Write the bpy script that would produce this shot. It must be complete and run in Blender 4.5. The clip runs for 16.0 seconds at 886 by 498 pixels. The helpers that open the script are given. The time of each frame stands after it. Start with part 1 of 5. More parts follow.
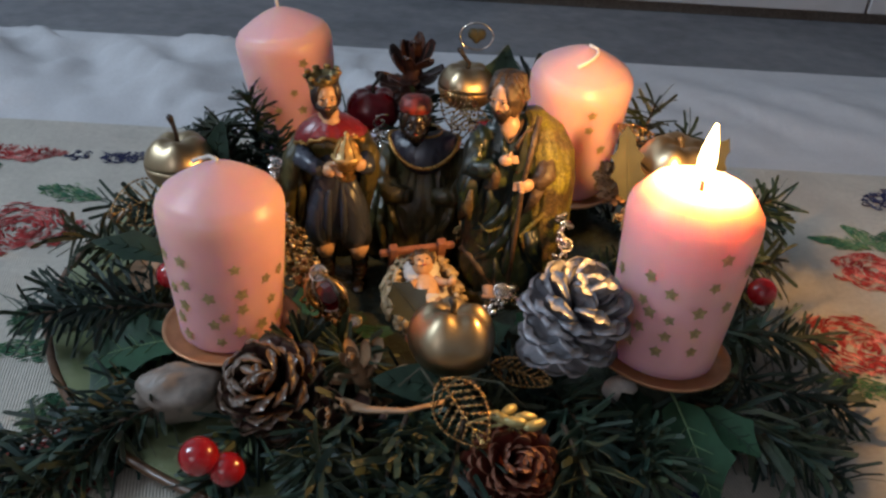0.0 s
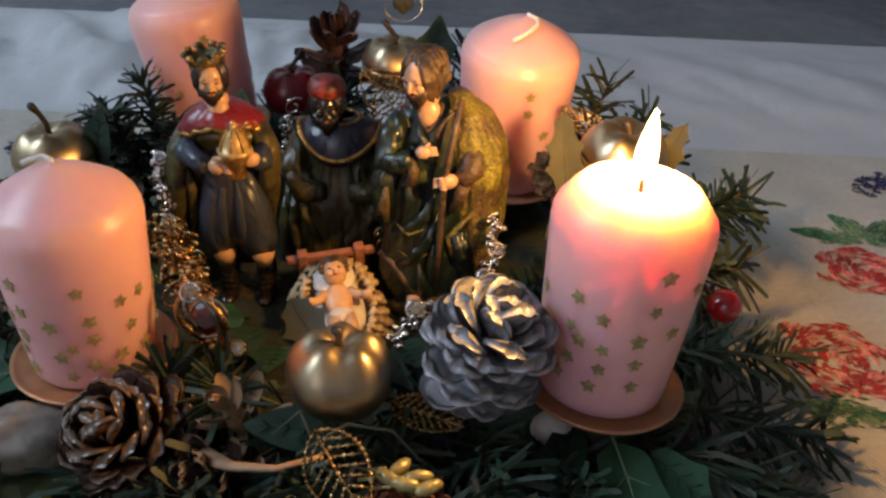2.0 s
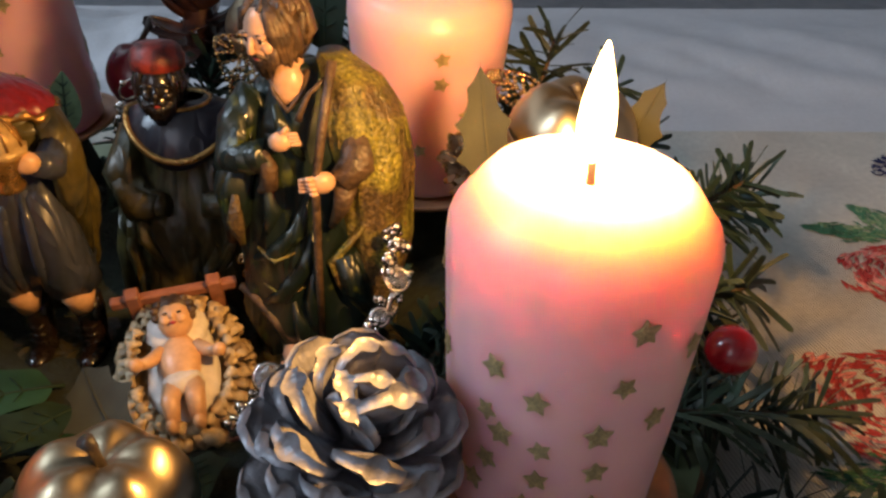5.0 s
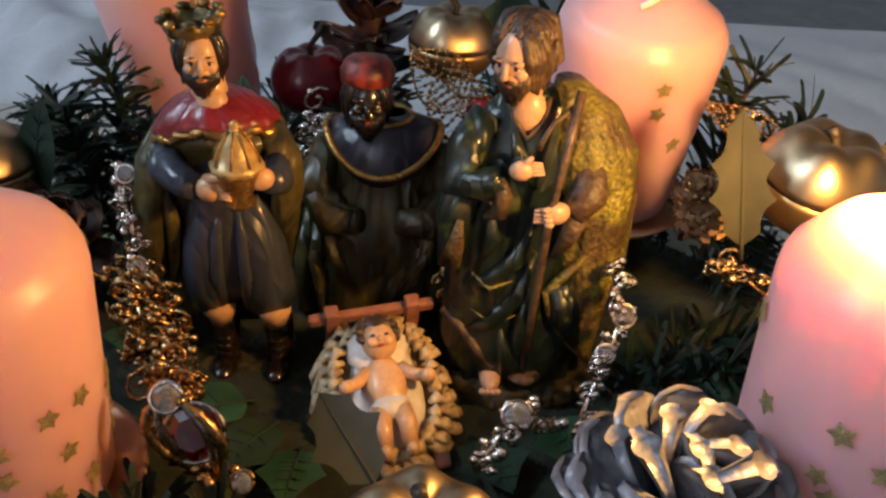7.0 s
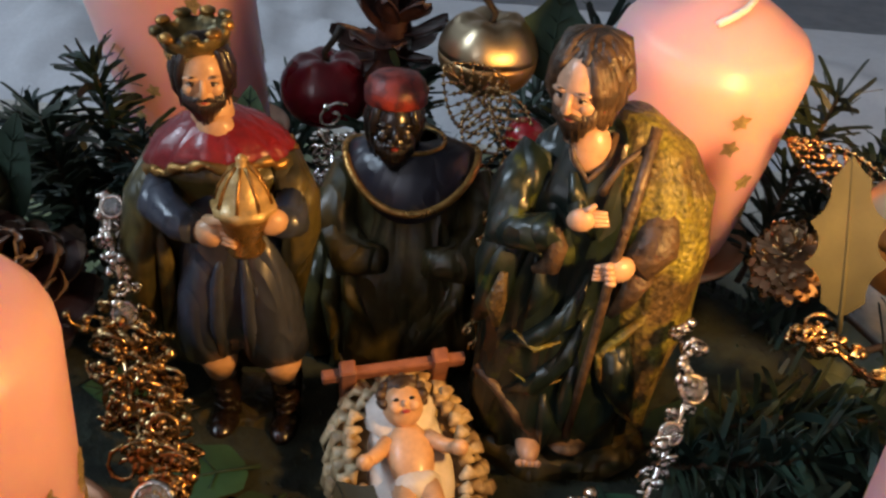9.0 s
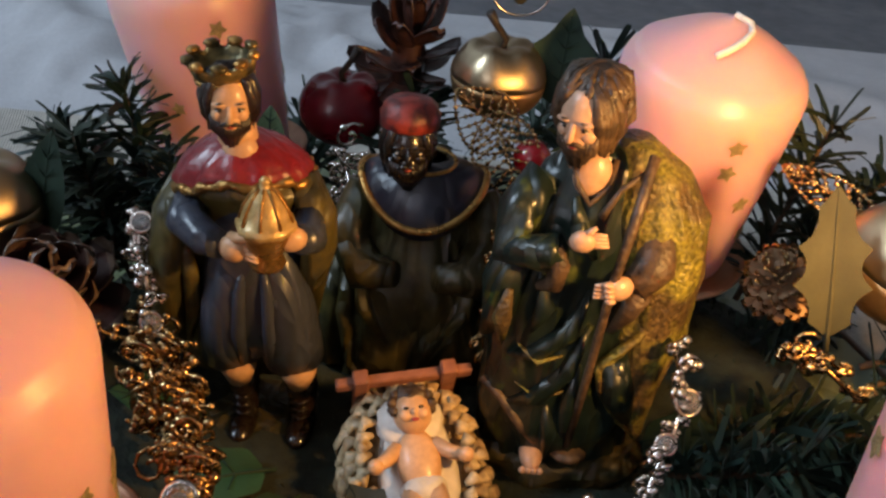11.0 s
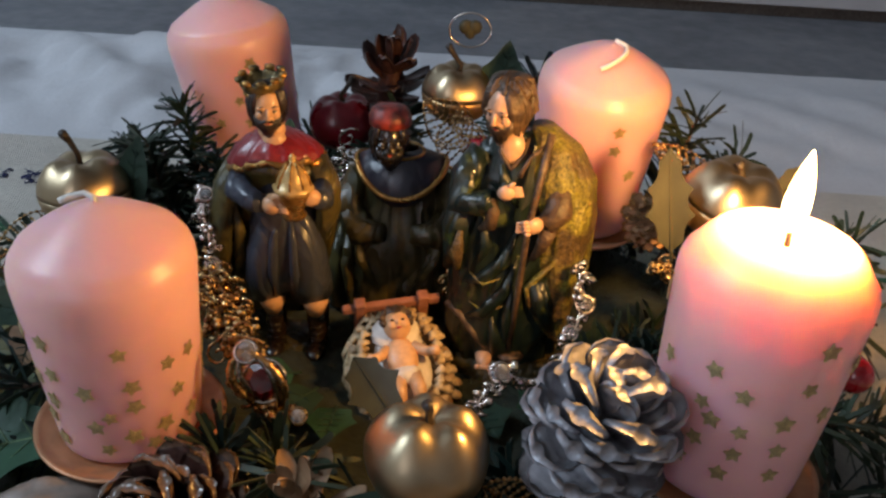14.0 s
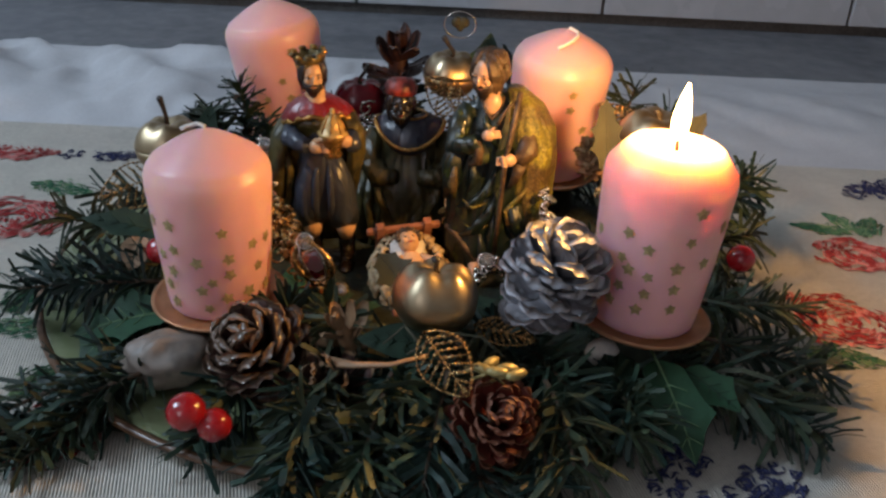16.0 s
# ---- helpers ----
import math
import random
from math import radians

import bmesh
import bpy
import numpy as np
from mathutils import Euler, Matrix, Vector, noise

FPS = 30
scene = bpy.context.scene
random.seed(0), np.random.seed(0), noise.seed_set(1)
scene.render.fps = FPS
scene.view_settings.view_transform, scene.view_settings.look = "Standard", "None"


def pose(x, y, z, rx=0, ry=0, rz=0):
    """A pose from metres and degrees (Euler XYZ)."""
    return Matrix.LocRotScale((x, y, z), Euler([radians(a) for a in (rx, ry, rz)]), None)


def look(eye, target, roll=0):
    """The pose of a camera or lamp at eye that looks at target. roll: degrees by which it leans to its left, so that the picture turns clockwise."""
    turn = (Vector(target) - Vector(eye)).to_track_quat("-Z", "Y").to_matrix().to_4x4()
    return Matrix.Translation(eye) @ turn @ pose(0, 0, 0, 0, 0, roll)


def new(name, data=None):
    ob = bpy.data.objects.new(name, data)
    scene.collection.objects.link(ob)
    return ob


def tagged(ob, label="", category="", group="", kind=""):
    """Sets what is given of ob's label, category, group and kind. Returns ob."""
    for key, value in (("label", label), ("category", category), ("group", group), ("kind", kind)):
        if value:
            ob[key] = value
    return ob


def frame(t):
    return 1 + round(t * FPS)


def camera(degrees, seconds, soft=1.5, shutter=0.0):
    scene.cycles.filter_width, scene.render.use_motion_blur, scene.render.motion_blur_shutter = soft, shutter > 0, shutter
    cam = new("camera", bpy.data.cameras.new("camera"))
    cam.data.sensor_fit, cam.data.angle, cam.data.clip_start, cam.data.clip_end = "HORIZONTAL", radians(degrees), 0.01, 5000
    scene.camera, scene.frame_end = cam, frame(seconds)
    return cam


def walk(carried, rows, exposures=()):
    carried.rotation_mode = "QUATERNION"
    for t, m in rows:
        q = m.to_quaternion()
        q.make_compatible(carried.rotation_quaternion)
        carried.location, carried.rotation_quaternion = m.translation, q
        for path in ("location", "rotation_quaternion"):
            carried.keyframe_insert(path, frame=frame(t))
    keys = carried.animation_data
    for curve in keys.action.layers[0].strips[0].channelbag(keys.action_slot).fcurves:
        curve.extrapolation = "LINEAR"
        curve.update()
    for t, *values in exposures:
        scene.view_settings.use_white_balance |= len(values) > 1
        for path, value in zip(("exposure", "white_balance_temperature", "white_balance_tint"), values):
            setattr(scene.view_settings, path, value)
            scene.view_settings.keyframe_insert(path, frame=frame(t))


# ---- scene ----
cam = camera(54.0, 16.0, soft=2.6)
ROWS = [
    (0.0, 0.0000, -0.4000, 0.2615, 60.46, -2.87, 1.63),
    (0.5, 0.0064, -0.3841, 0.2590, 60.04, -2.84, 1.76),
    (1.0, 0.0166, -0.3755, 0.2579, 59.59, -2.68, 1.90),
    (1.5, 0.0211, -0.3665, 0.2494, 59.27, -2.43, 1.86),
    (2.0, 0.0378, -0.3393, 0.2448, 58.79, -2.15, 1.54),
    (2.5, 0.0579, -0.3064, 0.2272, 58.70, -1.63, 0.92),
    (3.0, 0.0706, -0.2790, 0.2048, 58.70, -1.25, 0.31),
    (5.5, 0.0659, -0.2409, 0.1943, 59.19, -0.37, -0.60),
    (6.0, 0.0423, -0.2433, 0.1984, 58.89, -1.27, -0.16),
    (6.5, 0.0170, -0.2409, 0.2006, 58.56, -2.18, 0.54),
    (7.0, 0.0053, -0.2312, 0.1995, 58.51, -2.86, 1.12),
    (7.5, -0.0041, -0.2206, 0.1982, 58.42, -3.41, 1.37),
    (8.0, -0.0109, -0.2055, 0.1973, 58.06, -3.83, 1.35),
    (8.5, -0.0119, -0.1976, 0.1934, 57.91, -4.09, 1.44),
    (9.0, -0.0060, -0.1920, 0.1945, 57.48, -4.19, 1.65),
    (11.5, -0.0063, -0.2023, 0.2103, 58.22, -4.50, 2.73),
    (12.0, -0.0081, -0.2042, 0.2201, 58.88, -4.48, 2.65),
    (12.5, -0.0068, -0.2237, 0.2273, 59.27, -4.31, 2.49),
    (13.0, 0.0002, -0.2435, 0.2277, 59.72, -3.99, 2.33),
    (13.5, 0.0044, -0.2725, 0.2334, 60.03, -3.54, 2.14),
    (14.0, 0.0071, -0.3010, 0.2292, 60.73, -2.97, 1.89),
    (14.5, 0.0130, -0.3322, 0.2311, 61.16, -2.65, 1.56),
    (15.0, 0.0145, -0.3662, 0.2367, 61.49, -2.43, 1.27),
    (15.5, 0.0096, -0.3961, 0.2442, 62.05, -2.46, 1.05),
    (16.0, 0.0066, -0.4204, 0.2396, 62.80, -2.47, 1.09),]
walk(cam, [(t, pose(x, y, z, rx, ry, rz)) for t, x, y, z, rx, ry, rz in ROWS])

# ---- light: one window high on the side, and a candle flame ----
world = bpy.data.worlds.new("room_air")
world.use_nodes = True
scene.world = world
sky = world.node_tree.nodes.new("ShaderNodeTexSky")
sky.sky_type, sky.sun_disc = "NISHITA", False
sky.sun_elevation, sky.sun_rotation = radians(25), radians(250)
world.node_tree.links.new(sky.outputs["Color"], world.node_tree.nodes["Background"].inputs["Color"])
world.node_tree.nodes["Background"].inputs["Strength"].default_value = 0.1

WINDOW_WATTS, SECOND_WATTS, FLAME_WATTS = 21.5, 6.5, 1.5
lamp = bpy.data.lights.new("window_daylight", "AREA")
lamp.shape, lamp.size, lamp.size_y, lamp.energy, lamp.color = "RECTANGLE", 0.55, 0.55, WINDOW_WATTS, (0.64, 0.81, 1.0)
new("window_daylight", lamp).matrix_world = look((-1.50, -0.20, 1.36), (0, 0, 0.05))
lamp = bpy.data.lights.new("second_window_daylight", "AREA")
lamp.shape, lamp.size, lamp.size_y, lamp.energy, lamp.color = "RECTANGLE", 0.8, 0.8, SECOND_WATTS, (0.95, 0.92, 1.0)
new("second_window_daylight", lamp).matrix_world = look((-1.05, -2.16, 1.12), (0, 0, 0.05))
flame_lamp = bpy.data.lights.new("flame_light", "POINT")
flame_lamp.energy, flame_lamp.color, flame_lamp.shadow_soft_size = FLAME_WATTS, (1.0, 0.51, 0.14), 0.006
new("flame_light", flame_lamp).location = (0.0993, -0.0945, 0.1475)


# ---- materials ----
def material(name, color, rough=0.5, metal=0.0, vary=0.15, scale=200.0, bump=0.0, bump_scale=600.0, spec=0.5, sss=0.0, sss_radius=(1, 0.4, 0.3), sss_scale=0.01,
             second=None, blend=(0.45, 0.6), coat=0.0, piece=0.0, blotch=40.0, folds=0.0):
    """A painted or natural surface: colour that drifts at two scales, a second colour in patches, fine relief."""
    m = bpy.data.materials.new(name)
    m.use_nodes = True
    n, link = m.node_tree.nodes, m.node_tree.links
    b = n["Principled BSDF"]
    b.inputs["Roughness"].default_value, b.inputs["Metallic"].default_value = rough, metal
    b.inputs["Specular IOR Level"].default_value = spec
    b.inputs["Coat Weight"].default_value = coat
    b.inputs["Coat Roughness"].default_value = 0.15
    if sss:
        b.inputs["Subsurface Weight"].default_value = sss
        b.inputs["Subsurface Radius"].default_value = sss_radius
        b.inputs["Subsurface Scale"].default_value = sss_scale
    co = n.new("ShaderNodeTexCoord")

    def noisy(s, detail=4):
        t = n.new("ShaderNodeTexNoise")
        t.inputs["Scale"].default_value, t.inputs["Detail"].default_value = s, detail
        link.new(co.outputs["Object"], t.inputs["Vector"])
        return t.outputs["Fac"]

    def ramp(fac, lo, hi, a, c):
        r = n.new("ShaderNodeMapRange")
        r.inputs[1].default_value, r.inputs[2].default_value, r.inputs[3].default_value, r.inputs[4].default_value = lo, hi, a, c
        link.new(fac, r.inputs[0])
        return r.outputs[0]

    def mix(fac, a, c, kind="MIX"):
        x = n.new("ShaderNodeMix")
        x.data_type, x.blend_type = "RGBA", kind
        for sock, v in ((x.inputs["Factor"], fac), (x.inputs[6], a), (x.inputs[7], c)):
            if isinstance(v, (float, int)):
                sock.default_value = v
            elif isinstance(v, tuple):
                sock.default_value = (*v, 1)
            else:
                link.new(v, sock)
        return x.outputs[2]

    out = color
    if second:
        out = mix(ramp(noisy(blotch, 5), blend[0], blend[1], 0, 1), out, second)
    k = mix(ramp(noisy(scale), 0.3, 0.7, 0, 1), (1 - vary,) * 3, (1 + vary * 0.4,) * 3)
    out = mix(1.0, out, k, "MULTIPLY")
    k = mix(ramp(noisy(scale / 9), 0.3, 0.7, 0, 1), (1 - vary * 0.7,) * 3, (1 + vary * 0.3,) * 3)
    out = mix(1.0, out, k, "MULTIPLY")
    if piece:
        info = n.new("ShaderNodeObjectInfo")
        k = mix(info.outputs["Random"], (1 - piece,) * 3, (1 + piece * 0.5,) * 3)
        out = mix(1.0, out, k, "MULTIPLY")
    link.new(out, b.inputs["Base Color"])
    link.new(ramp(noisy(scale / 3), 0.3, 0.7, max(rough - 0.08, 0.03), min(rough + 0.1, 1)), b.inputs["Roughness"])
    relief = None
    if folds:
        # carved drapery: ridges drawn out along the fall of the cloth
        fall = n.new("ShaderNodeMapping")
        fall.inputs["Scale"].default_value = (1.0, 1.0, 0.32)
        link.new(co.outputs["Object"], fall.inputs["Vector"])
        t = n.new("ShaderNodeTexNoise")
        t.inputs["Scale"].default_value, t.inputs["Detail"].default_value, t.inputs["Distortion"].default_value = 75, 1.5, 0.6
        link.new(fall.outputs["Vector"], t.inputs["Vector"])
        ridge = n.new("ShaderNodeMath")
        ridge.operation = "PINGPONG"
        ridge.inputs[1].default_value = 0.12
        link.new(t.outputs["Fac"], ridge.inputs[0])
        relief = n.new("ShaderNodeBump")
        relief.inputs["Strength"].default_value, relief.inputs["Distance"].default_value = folds, 0.016
        link.new(ridge.outputs[0], relief.inputs["Height"])
        link.new(relief.outputs["Normal"], b.inputs["Normal"])
    if bump:
        h = n.new("ShaderNodeBump")
        h.inputs["Strength"].default_value, h.inputs["Distance"].default_value = bump, 0.001
        link.new(noisy(bump_scale), h.inputs["Height"])
        if relief:
            link.new(relief.outputs["Normal"], h.inputs["Normal"])
        link.new(h.outputs["Normal"], b.inputs["Normal"])
    return m


def glow(name, color, strength):
    m = bpy.data.materials.new(name)
    m.use_nodes = True
    b = m.node_tree.nodes["Principled BSDF"]
    b.inputs["Base Color"].default_value = (*color, 1)
    b.inputs["Emission Color"].default_value = (*color, 1)
    b.inputs["Emission Strength"].default_value = strength
    return m


def crystal(name, color, rough=0.02):
    m = bpy.data.materials.new(name)
    m.use_nodes = True
    b = m.node_tree.nodes["Principled BSDF"]
    b.inputs["Base Color"].default_value = (*color, 1)
    b.inputs["Roughness"].default_value = rough
    b.inputs["Transmission Weight"].default_value = 0.9
    b.inputs["IOR"].default_value = 1.9
    return m


def woven(name, color, dark, rib=520.0):
    """Ribbed cotton: ridges along y with a fine cross thread."""
    m = material(name, color, 0.9, vary=0.12, scale=300, spec=0.15, second=dark, blend=(0.5, 0.8), blotch=9)
    n, link = m.node_tree.nodes, m.node_tree.links
    co = n.new("ShaderNodeTexCoord")
    waves = []
    for axis, s in (("X", rib), ("Y", rib * 1.2)):
        w = n.new("ShaderNodeTexWave")
        w.bands_direction = axis
        w.inputs["Scale"].default_value, w.inputs["Distortion"].default_value, w.inputs["Detail"].default_value = s * 0.46, 0.25, 0
        w.inputs["Detail Scale"].default_value = 3
        turned = n.new("ShaderNodeMapping")
        turned.inputs["Rotation"].default_value = (0, 0, radians(-14))
        link.new(co.outputs["Object"], turned.inputs["Vector"])
        link.new(turned.outputs["Vector"], w.inputs["Vector"])
        waves.append(w)
    add = n.new("ShaderNodeMath")
    add.operation = "MULTIPLY_ADD"
    add.inputs[1].default_value = 0.3
    link.new(waves[1].outputs["Fac"], add.inputs[0])
    link.new(waves[0].outputs["Fac"], add.inputs[2])
    h = n.new("ShaderNodeBump")
    h.inputs["Strength"].default_value, h.inputs["Distance"].default_value = 0.6, 0.0008
    link.new(add.outputs[0], h.inputs["Height"])
    b = n["Principled BSDF"]
    link.new(h.outputs["Normal"], b.inputs["Normal"])
    # colour falls off in the furrows and lifts slightly on the ridges
    old = b.inputs["Base Color"].links[0].from_socket
    x = n.new("ShaderNodeMix")
    x.data_type, x.blend_type = "RGBA", "MULTIPLY"
    x.inputs["Factor"].default_value = 1.0
    r = n.new("ShaderNodeMapRange")
    r.inputs[3].default_value, r.inputs[4].default_value = 0.80, 1.04
    link.new(waves[0].outputs["Fac"], r.inputs[0])
    link.new(old, x.inputs[6])
    link.new(r.outputs[0], x.inputs[7])
    link.new(x.outputs[2], b.inputs["Base Color"])
    return m


WAX = material("pink_wax", (0.81, 0.44, 0.445), 0.36, vary=0.05, scale=90, bump=0.06, bump_scale=180, sss=1.0, sss_radius=(0.80, 1.0, 0.34), sss_scale=0.027, spec=0.5)
WICK = material("white_wick", (0.8, 0.78, 0.74), 0.8, vary=0.2, scale=900)
BURNT = material("burnt_wick", (0.02, 0.018, 0.015), 0.9, scale=900)
GLITTER = material("gold_glitter", (0.60, 0.46, 0.22), 0.36, 0.45, vary=0.5, scale=2600, bump=1.0, bump_scale=2600)
FLAME = glow("flame", (1.0, 0.72, 0.34), 14.0)
COPPER = material("copper_lacquer", (0.50, 0.25, 0.13), 0.4, 0.45, vary=0.2, scale=160, bump=0.08)
GOLD = material("satin_gold", (0.46, 0.36, 0.23), 0.36, 1.0, vary=0.12, scale=140, bump=0.05, bump_scale=300)
# darker, redder gold for apple halves below the seam
GOLDLOW = material("dull_lower_gold", (0.42, 0.27, 0.13), 0.36, 0.9, vary=0.25, scale=140, bump=0.08, bump_scale=300)
GOLDBRIGHT = material("bright_gold", (0.55, 0.37, 0.17), 0.2, 1.0, vary=0.25, scale=700, bump=0.25, bump_scale=1200)
SILVER = material("silver_metal", (0.72, 0.66, 0.60), 0.16, 1.0, vary=0.2, scale=700, bump=0.2, bump_scale=900)
GEM = crystal("clear_glass_stone", (0.92, 0.95, 1.0))
REDGEM = crystal("dark_red_glass_stone", (0.25, 0.01, 0.02), 0.05)
STEM = material("dark_stem", (0.035, 0.025, 0.018), 0.5, vary=0.4, scale=500, bump=0.3)
REDAPPLE = material("deep_red_lacquer", (0.17, 0.005, 0.014), 0.3, vary=0.25, scale=160, coat=0.3)
BERRY = material("red_berry", (0.34, 0.008, 0.014), 0.22, vary=0.2, scale=200, coat=0.6)
NEEDLE = material("fir_needle", (0.014, 0.040, 0.032), 0.55, vary=0.5, scale=70, second=(0.028, 0.055, 0.032), blotch=30, piece=0.25)
NEEDLE2 = material("fir_needle_olive", (0.026, 0.046, 0.024), 0.55, vary=0.5, scale=70, second=(0.046, 0.056, 0.026), blotch=30, piece=0.25)
TWIG = material("brown_twig", (0.085, 0.05, 0.028), 0.8, vary=0.4, scale=400, bump=0.5)
IVY = material("green_fabric_leaf", (0.014, 0.055, 0.024), 0.5, vary=0.3, scale=160, second=(0.025, 0.08, 0.04), blotch=60, bump=0.1)
IVYDARK = material("dark_green_leaf", (0.010, 0.034, 0.017), 0.75, vary=0.3, scale=160, bump=0.1)
OLIVELEAF = material("olive_leaf", (0.032, 0.034, 0.014), 0.65, 0.0, vary=0.25, scale=160, bump=0.1)
BEADGOLD = material("antique_bead_gold", (0.50, 0.32, 0.145), 0.24, 1.0, vary=0.3, scale=700, bump=0.2)
GOLDLEAF = material("gold_green_leaf", (0.032, 0.031, 0.013), 0.7, 0.0, vary=0.25, scale=160, bump=0.1)
CONE = material("brown_scale", (0.060, 0.024, 0.018), 0.35, vary=0.4, scale=300, bump=0.35, bump_scale=500, coat=0.35, piece=0.3)
CONETIP = material("pale_scale_tip", (0.15, 0.095, 0.065), 0.26, vary=0.4, scale=400, bump=0.3, coat=0.4, piece=0.25)
CONERED = material("red_brown_scale", (0.13, 0.020, 0.012), 0.5, vary=0.4, scale=300, bump=0.35, piece=0.3)
CONEREDTIP = material("tan_scale_tip", (0.24, 0.085, 0.045), 0.5, vary=0.4, scale=400, bump=0.3, piece=0.25)
CONESILVER = material("silver_paint_scale", (0.46, 0.45, 0.49), 0.40, 0.2, vary=0.35, scale=160, second=(0.27, 0.26, 0.28), blotch=110, bump=1.0, bump_scale=240, piece=0.25)
CONESILVERTIP = material("bright_silver_tip", (0.58, 0.57, 0.60), 0.36, 0.3, vary=0.3, scale=300, bump=0.4, piece=0.15)
STONE = material("mottled_stone", (0.22, 0.18, 0.15), 0.5, vary=0.2, scale=220, second=(0.10, 0.09, 0.075), blend=(0.52, 0.66), blotch=75, bump=0.15)
PLATE = material("pale_green_glaze", (0.20, 0.235, 0.125), 0.25, vary=0.15, scale=60, second=(0.075, 0.115, 0.045), blend=(0.5, 0.7), blotch=28, coat=0.4)
PLATERIM = material("brown_rim_glaze", (0.12, 0.06, 0.03), 0.35, vary=0.3, scale=200)
FOAM = material("dark_moss_foam", (0.02, 0.026, 0.014), 0.95, vary=0.6, scale=180, bump=1.0, bump_scale=300)
SHAVING = material("wood_shaving", (0.33, 0.20, 0.11), 0.5, vary=0.35, scale=220, bump=0.3)
RUNNER = woven("cream_rib_cloth", (0.62, 0.58, 0.51), (0.52, 0.48, 0.43))
SHEET = material("white_cloth", (0.52, 0.52, 0.54), 0.50, vary=0.06, scale=400, spec=0.5, bump=0.15, bump_scale=500)
ROSE = material("red_thread", (0.36, 0.045, 0.045), 0.85, vary=0.35, scale=500, bump=0.5, spec=0.15, piece=0.1)
ROSELIGHT = material("pink_thread", (0.62, 0.22, 0.20), 0.85, vary=0.3, scale=500, bump=0.5, spec=0.15)
LEAFTHREAD = material("green_thread", (0.045, 0.13, 0.075), 0.85, vary=0.35, scale=500, bump=0.5, spec=0.15)
LEAFTHREAD2 = material("light_green_thread", (0.16, 0.24, 0.13), 0.85, vary=0.3, scale=500, bump=0.5, spec=0.15)
BLUETHREAD = material("blue_thread", (0.035, 0.04, 0.10), 0.85, vary=0.35, scale=500, bump=0.5, spec=0.15)
GREYTOP = material("dark_grey_laminate", (0.15, 0.155, 0.17), 0.45, vary=0.15, scale=120, second=(0.11, 0.115, 0.13), blotch=7)
TILE = material("pale_grey_tile", (0.50, 0.50, 0.52), 0.25, vary=0.06, scale=40, piece=0.05, coat=0.2)
GROUT = material("dark_grout", (0.16, 0.15, 0.14), 0.9, vary=0.3, scale=300)
PLASTER = material("painted_plaster", (0.72, 0.71, 0.70), 0.9, vary=0.06, scale=30, bump=0.1)
FLOOR = material("brown_floor", (0.16, 0.11, 0.075), 0.5, vary=0.2, scale=30)
WOOD = material("dark_wood_leg", (0.12, 0.075, 0.045), 0.5, vary=0.3, scale=90)
WHITEPAINT = material("white_paint", (0.78, 0.78, 0.76), 0.4, vary=0.05, scale=60)
# figurine paints
SKIN = material("painted_skin", (0.66, 0.38, 0.20), 0.42, vary=0.16, scale=500, bump=0.1, coat=0.25)
SKINPALE = material("painted_pale_skin", (0.56, 0.33, 0.21), 0.42, vary=0.16, scale=500, bump=0.1, coat=0.25)
BROWNSKIN = material("painted_dark_brown", (0.012, 0.008, 0.006), 0.28, vary=0.3, scale=500, coat=0.4)
HAIRDARK = material("painted_dark_hair", (0.022, 0.012, 0.009), 0.35, vary=0.3, scale=600, bump=0.5, coat=0.3)
HAIRBROWN = material("painted_brown_hair", (0.105, 0.062, 0.034), 0.45, vary=0.4, scale=500, second=(0.05, 0.03, 0.018), blotch=260, bump=0.6)
REDCAPE = material("painted_red_cape", folds=0.2, color=(0.22, 0.012, 0.016), rough=0.32, vary=0.3, scale=600, bump=0.2, coat=0.35)
GOLDTRIM = material("painted_gold_trim", (0.46, 0.25, 0.07), 0.30, 0.75, vary=0.4, scale=500, bump=0.3, bump_scale=900)
BLUETUNIC = material("painted_blue_grey", folds=0.45, color=(0.040, 0.046, 0.066), rough=0.34, vary=0.2, scale=300, coat=0.3)
OLIVE = material("painted_olive_gold", folds=0.6, color=(0.095, 0.074, 0.018), rough=0.42, vary=0.4, scale=260, second=(0.045, 0.040, 0.014), blotch=110, coat=0.10)
DARKOLIVE = material("painted_dark_olive", folds=0.6, color=(0.042, 0.036, 0.013), rough=0.40, vary=0.4, scale=260, second=(0.075, 0.058, 0.018), blotch=90, coat=0.12)
NAVY = material("painted_navy", folds=0.3, color=(0.018, 0.018, 0.030), rough=0.36, vary=0.25, scale=300, coat=0.25)
REDCAP = material("painted_red_cap", (0.34, 0.045, 0.03), 0.4, vary=0.35, scale=600, second=(0.10, 0.02, 0.02), blotch=300, bump=0.3)
GREENROBE = material("painted_green_robe", folds=0.6, color=(0.009, 0.017, 0.013), rough=0.36, vary=0.4, scale=240, second=(0.06, 0.075, 0.014), blend=(0.62, 0.70), blotch=150, coat=0.25)
SHAWL = material("painted_yellow_shawl", folds=0.4, color=(0.26, 0.225, 0.035), rough=0.42, vary=0.75, scale=900, second=(0.14, 0.09, 0.035), blend=(0.42, 0.56), blotch=70, bump=1.0, bump_scale=650)
BOOT = material("painted_brown_boot", (0.016, 0.009, 0.006), 0.22, vary=0.4, scale=500, coat=0.5)
STRAW = material("painted_straw", (0.62, 0.47, 0.27), 0.5, vary=0.35, scale=500, second=(0.36, 0.24, 0.12), blotch=180)
RAIL = material("painted_red_brown_wood", (0.30, 0.12, 0.075), 0.5, vary=0.3, scale=300, bump=0.3)
CLOTHWHITE = material("painted_white_cloth", (0.68, 0.62, 0.56), 0.5, vary=0.15, scale=400)
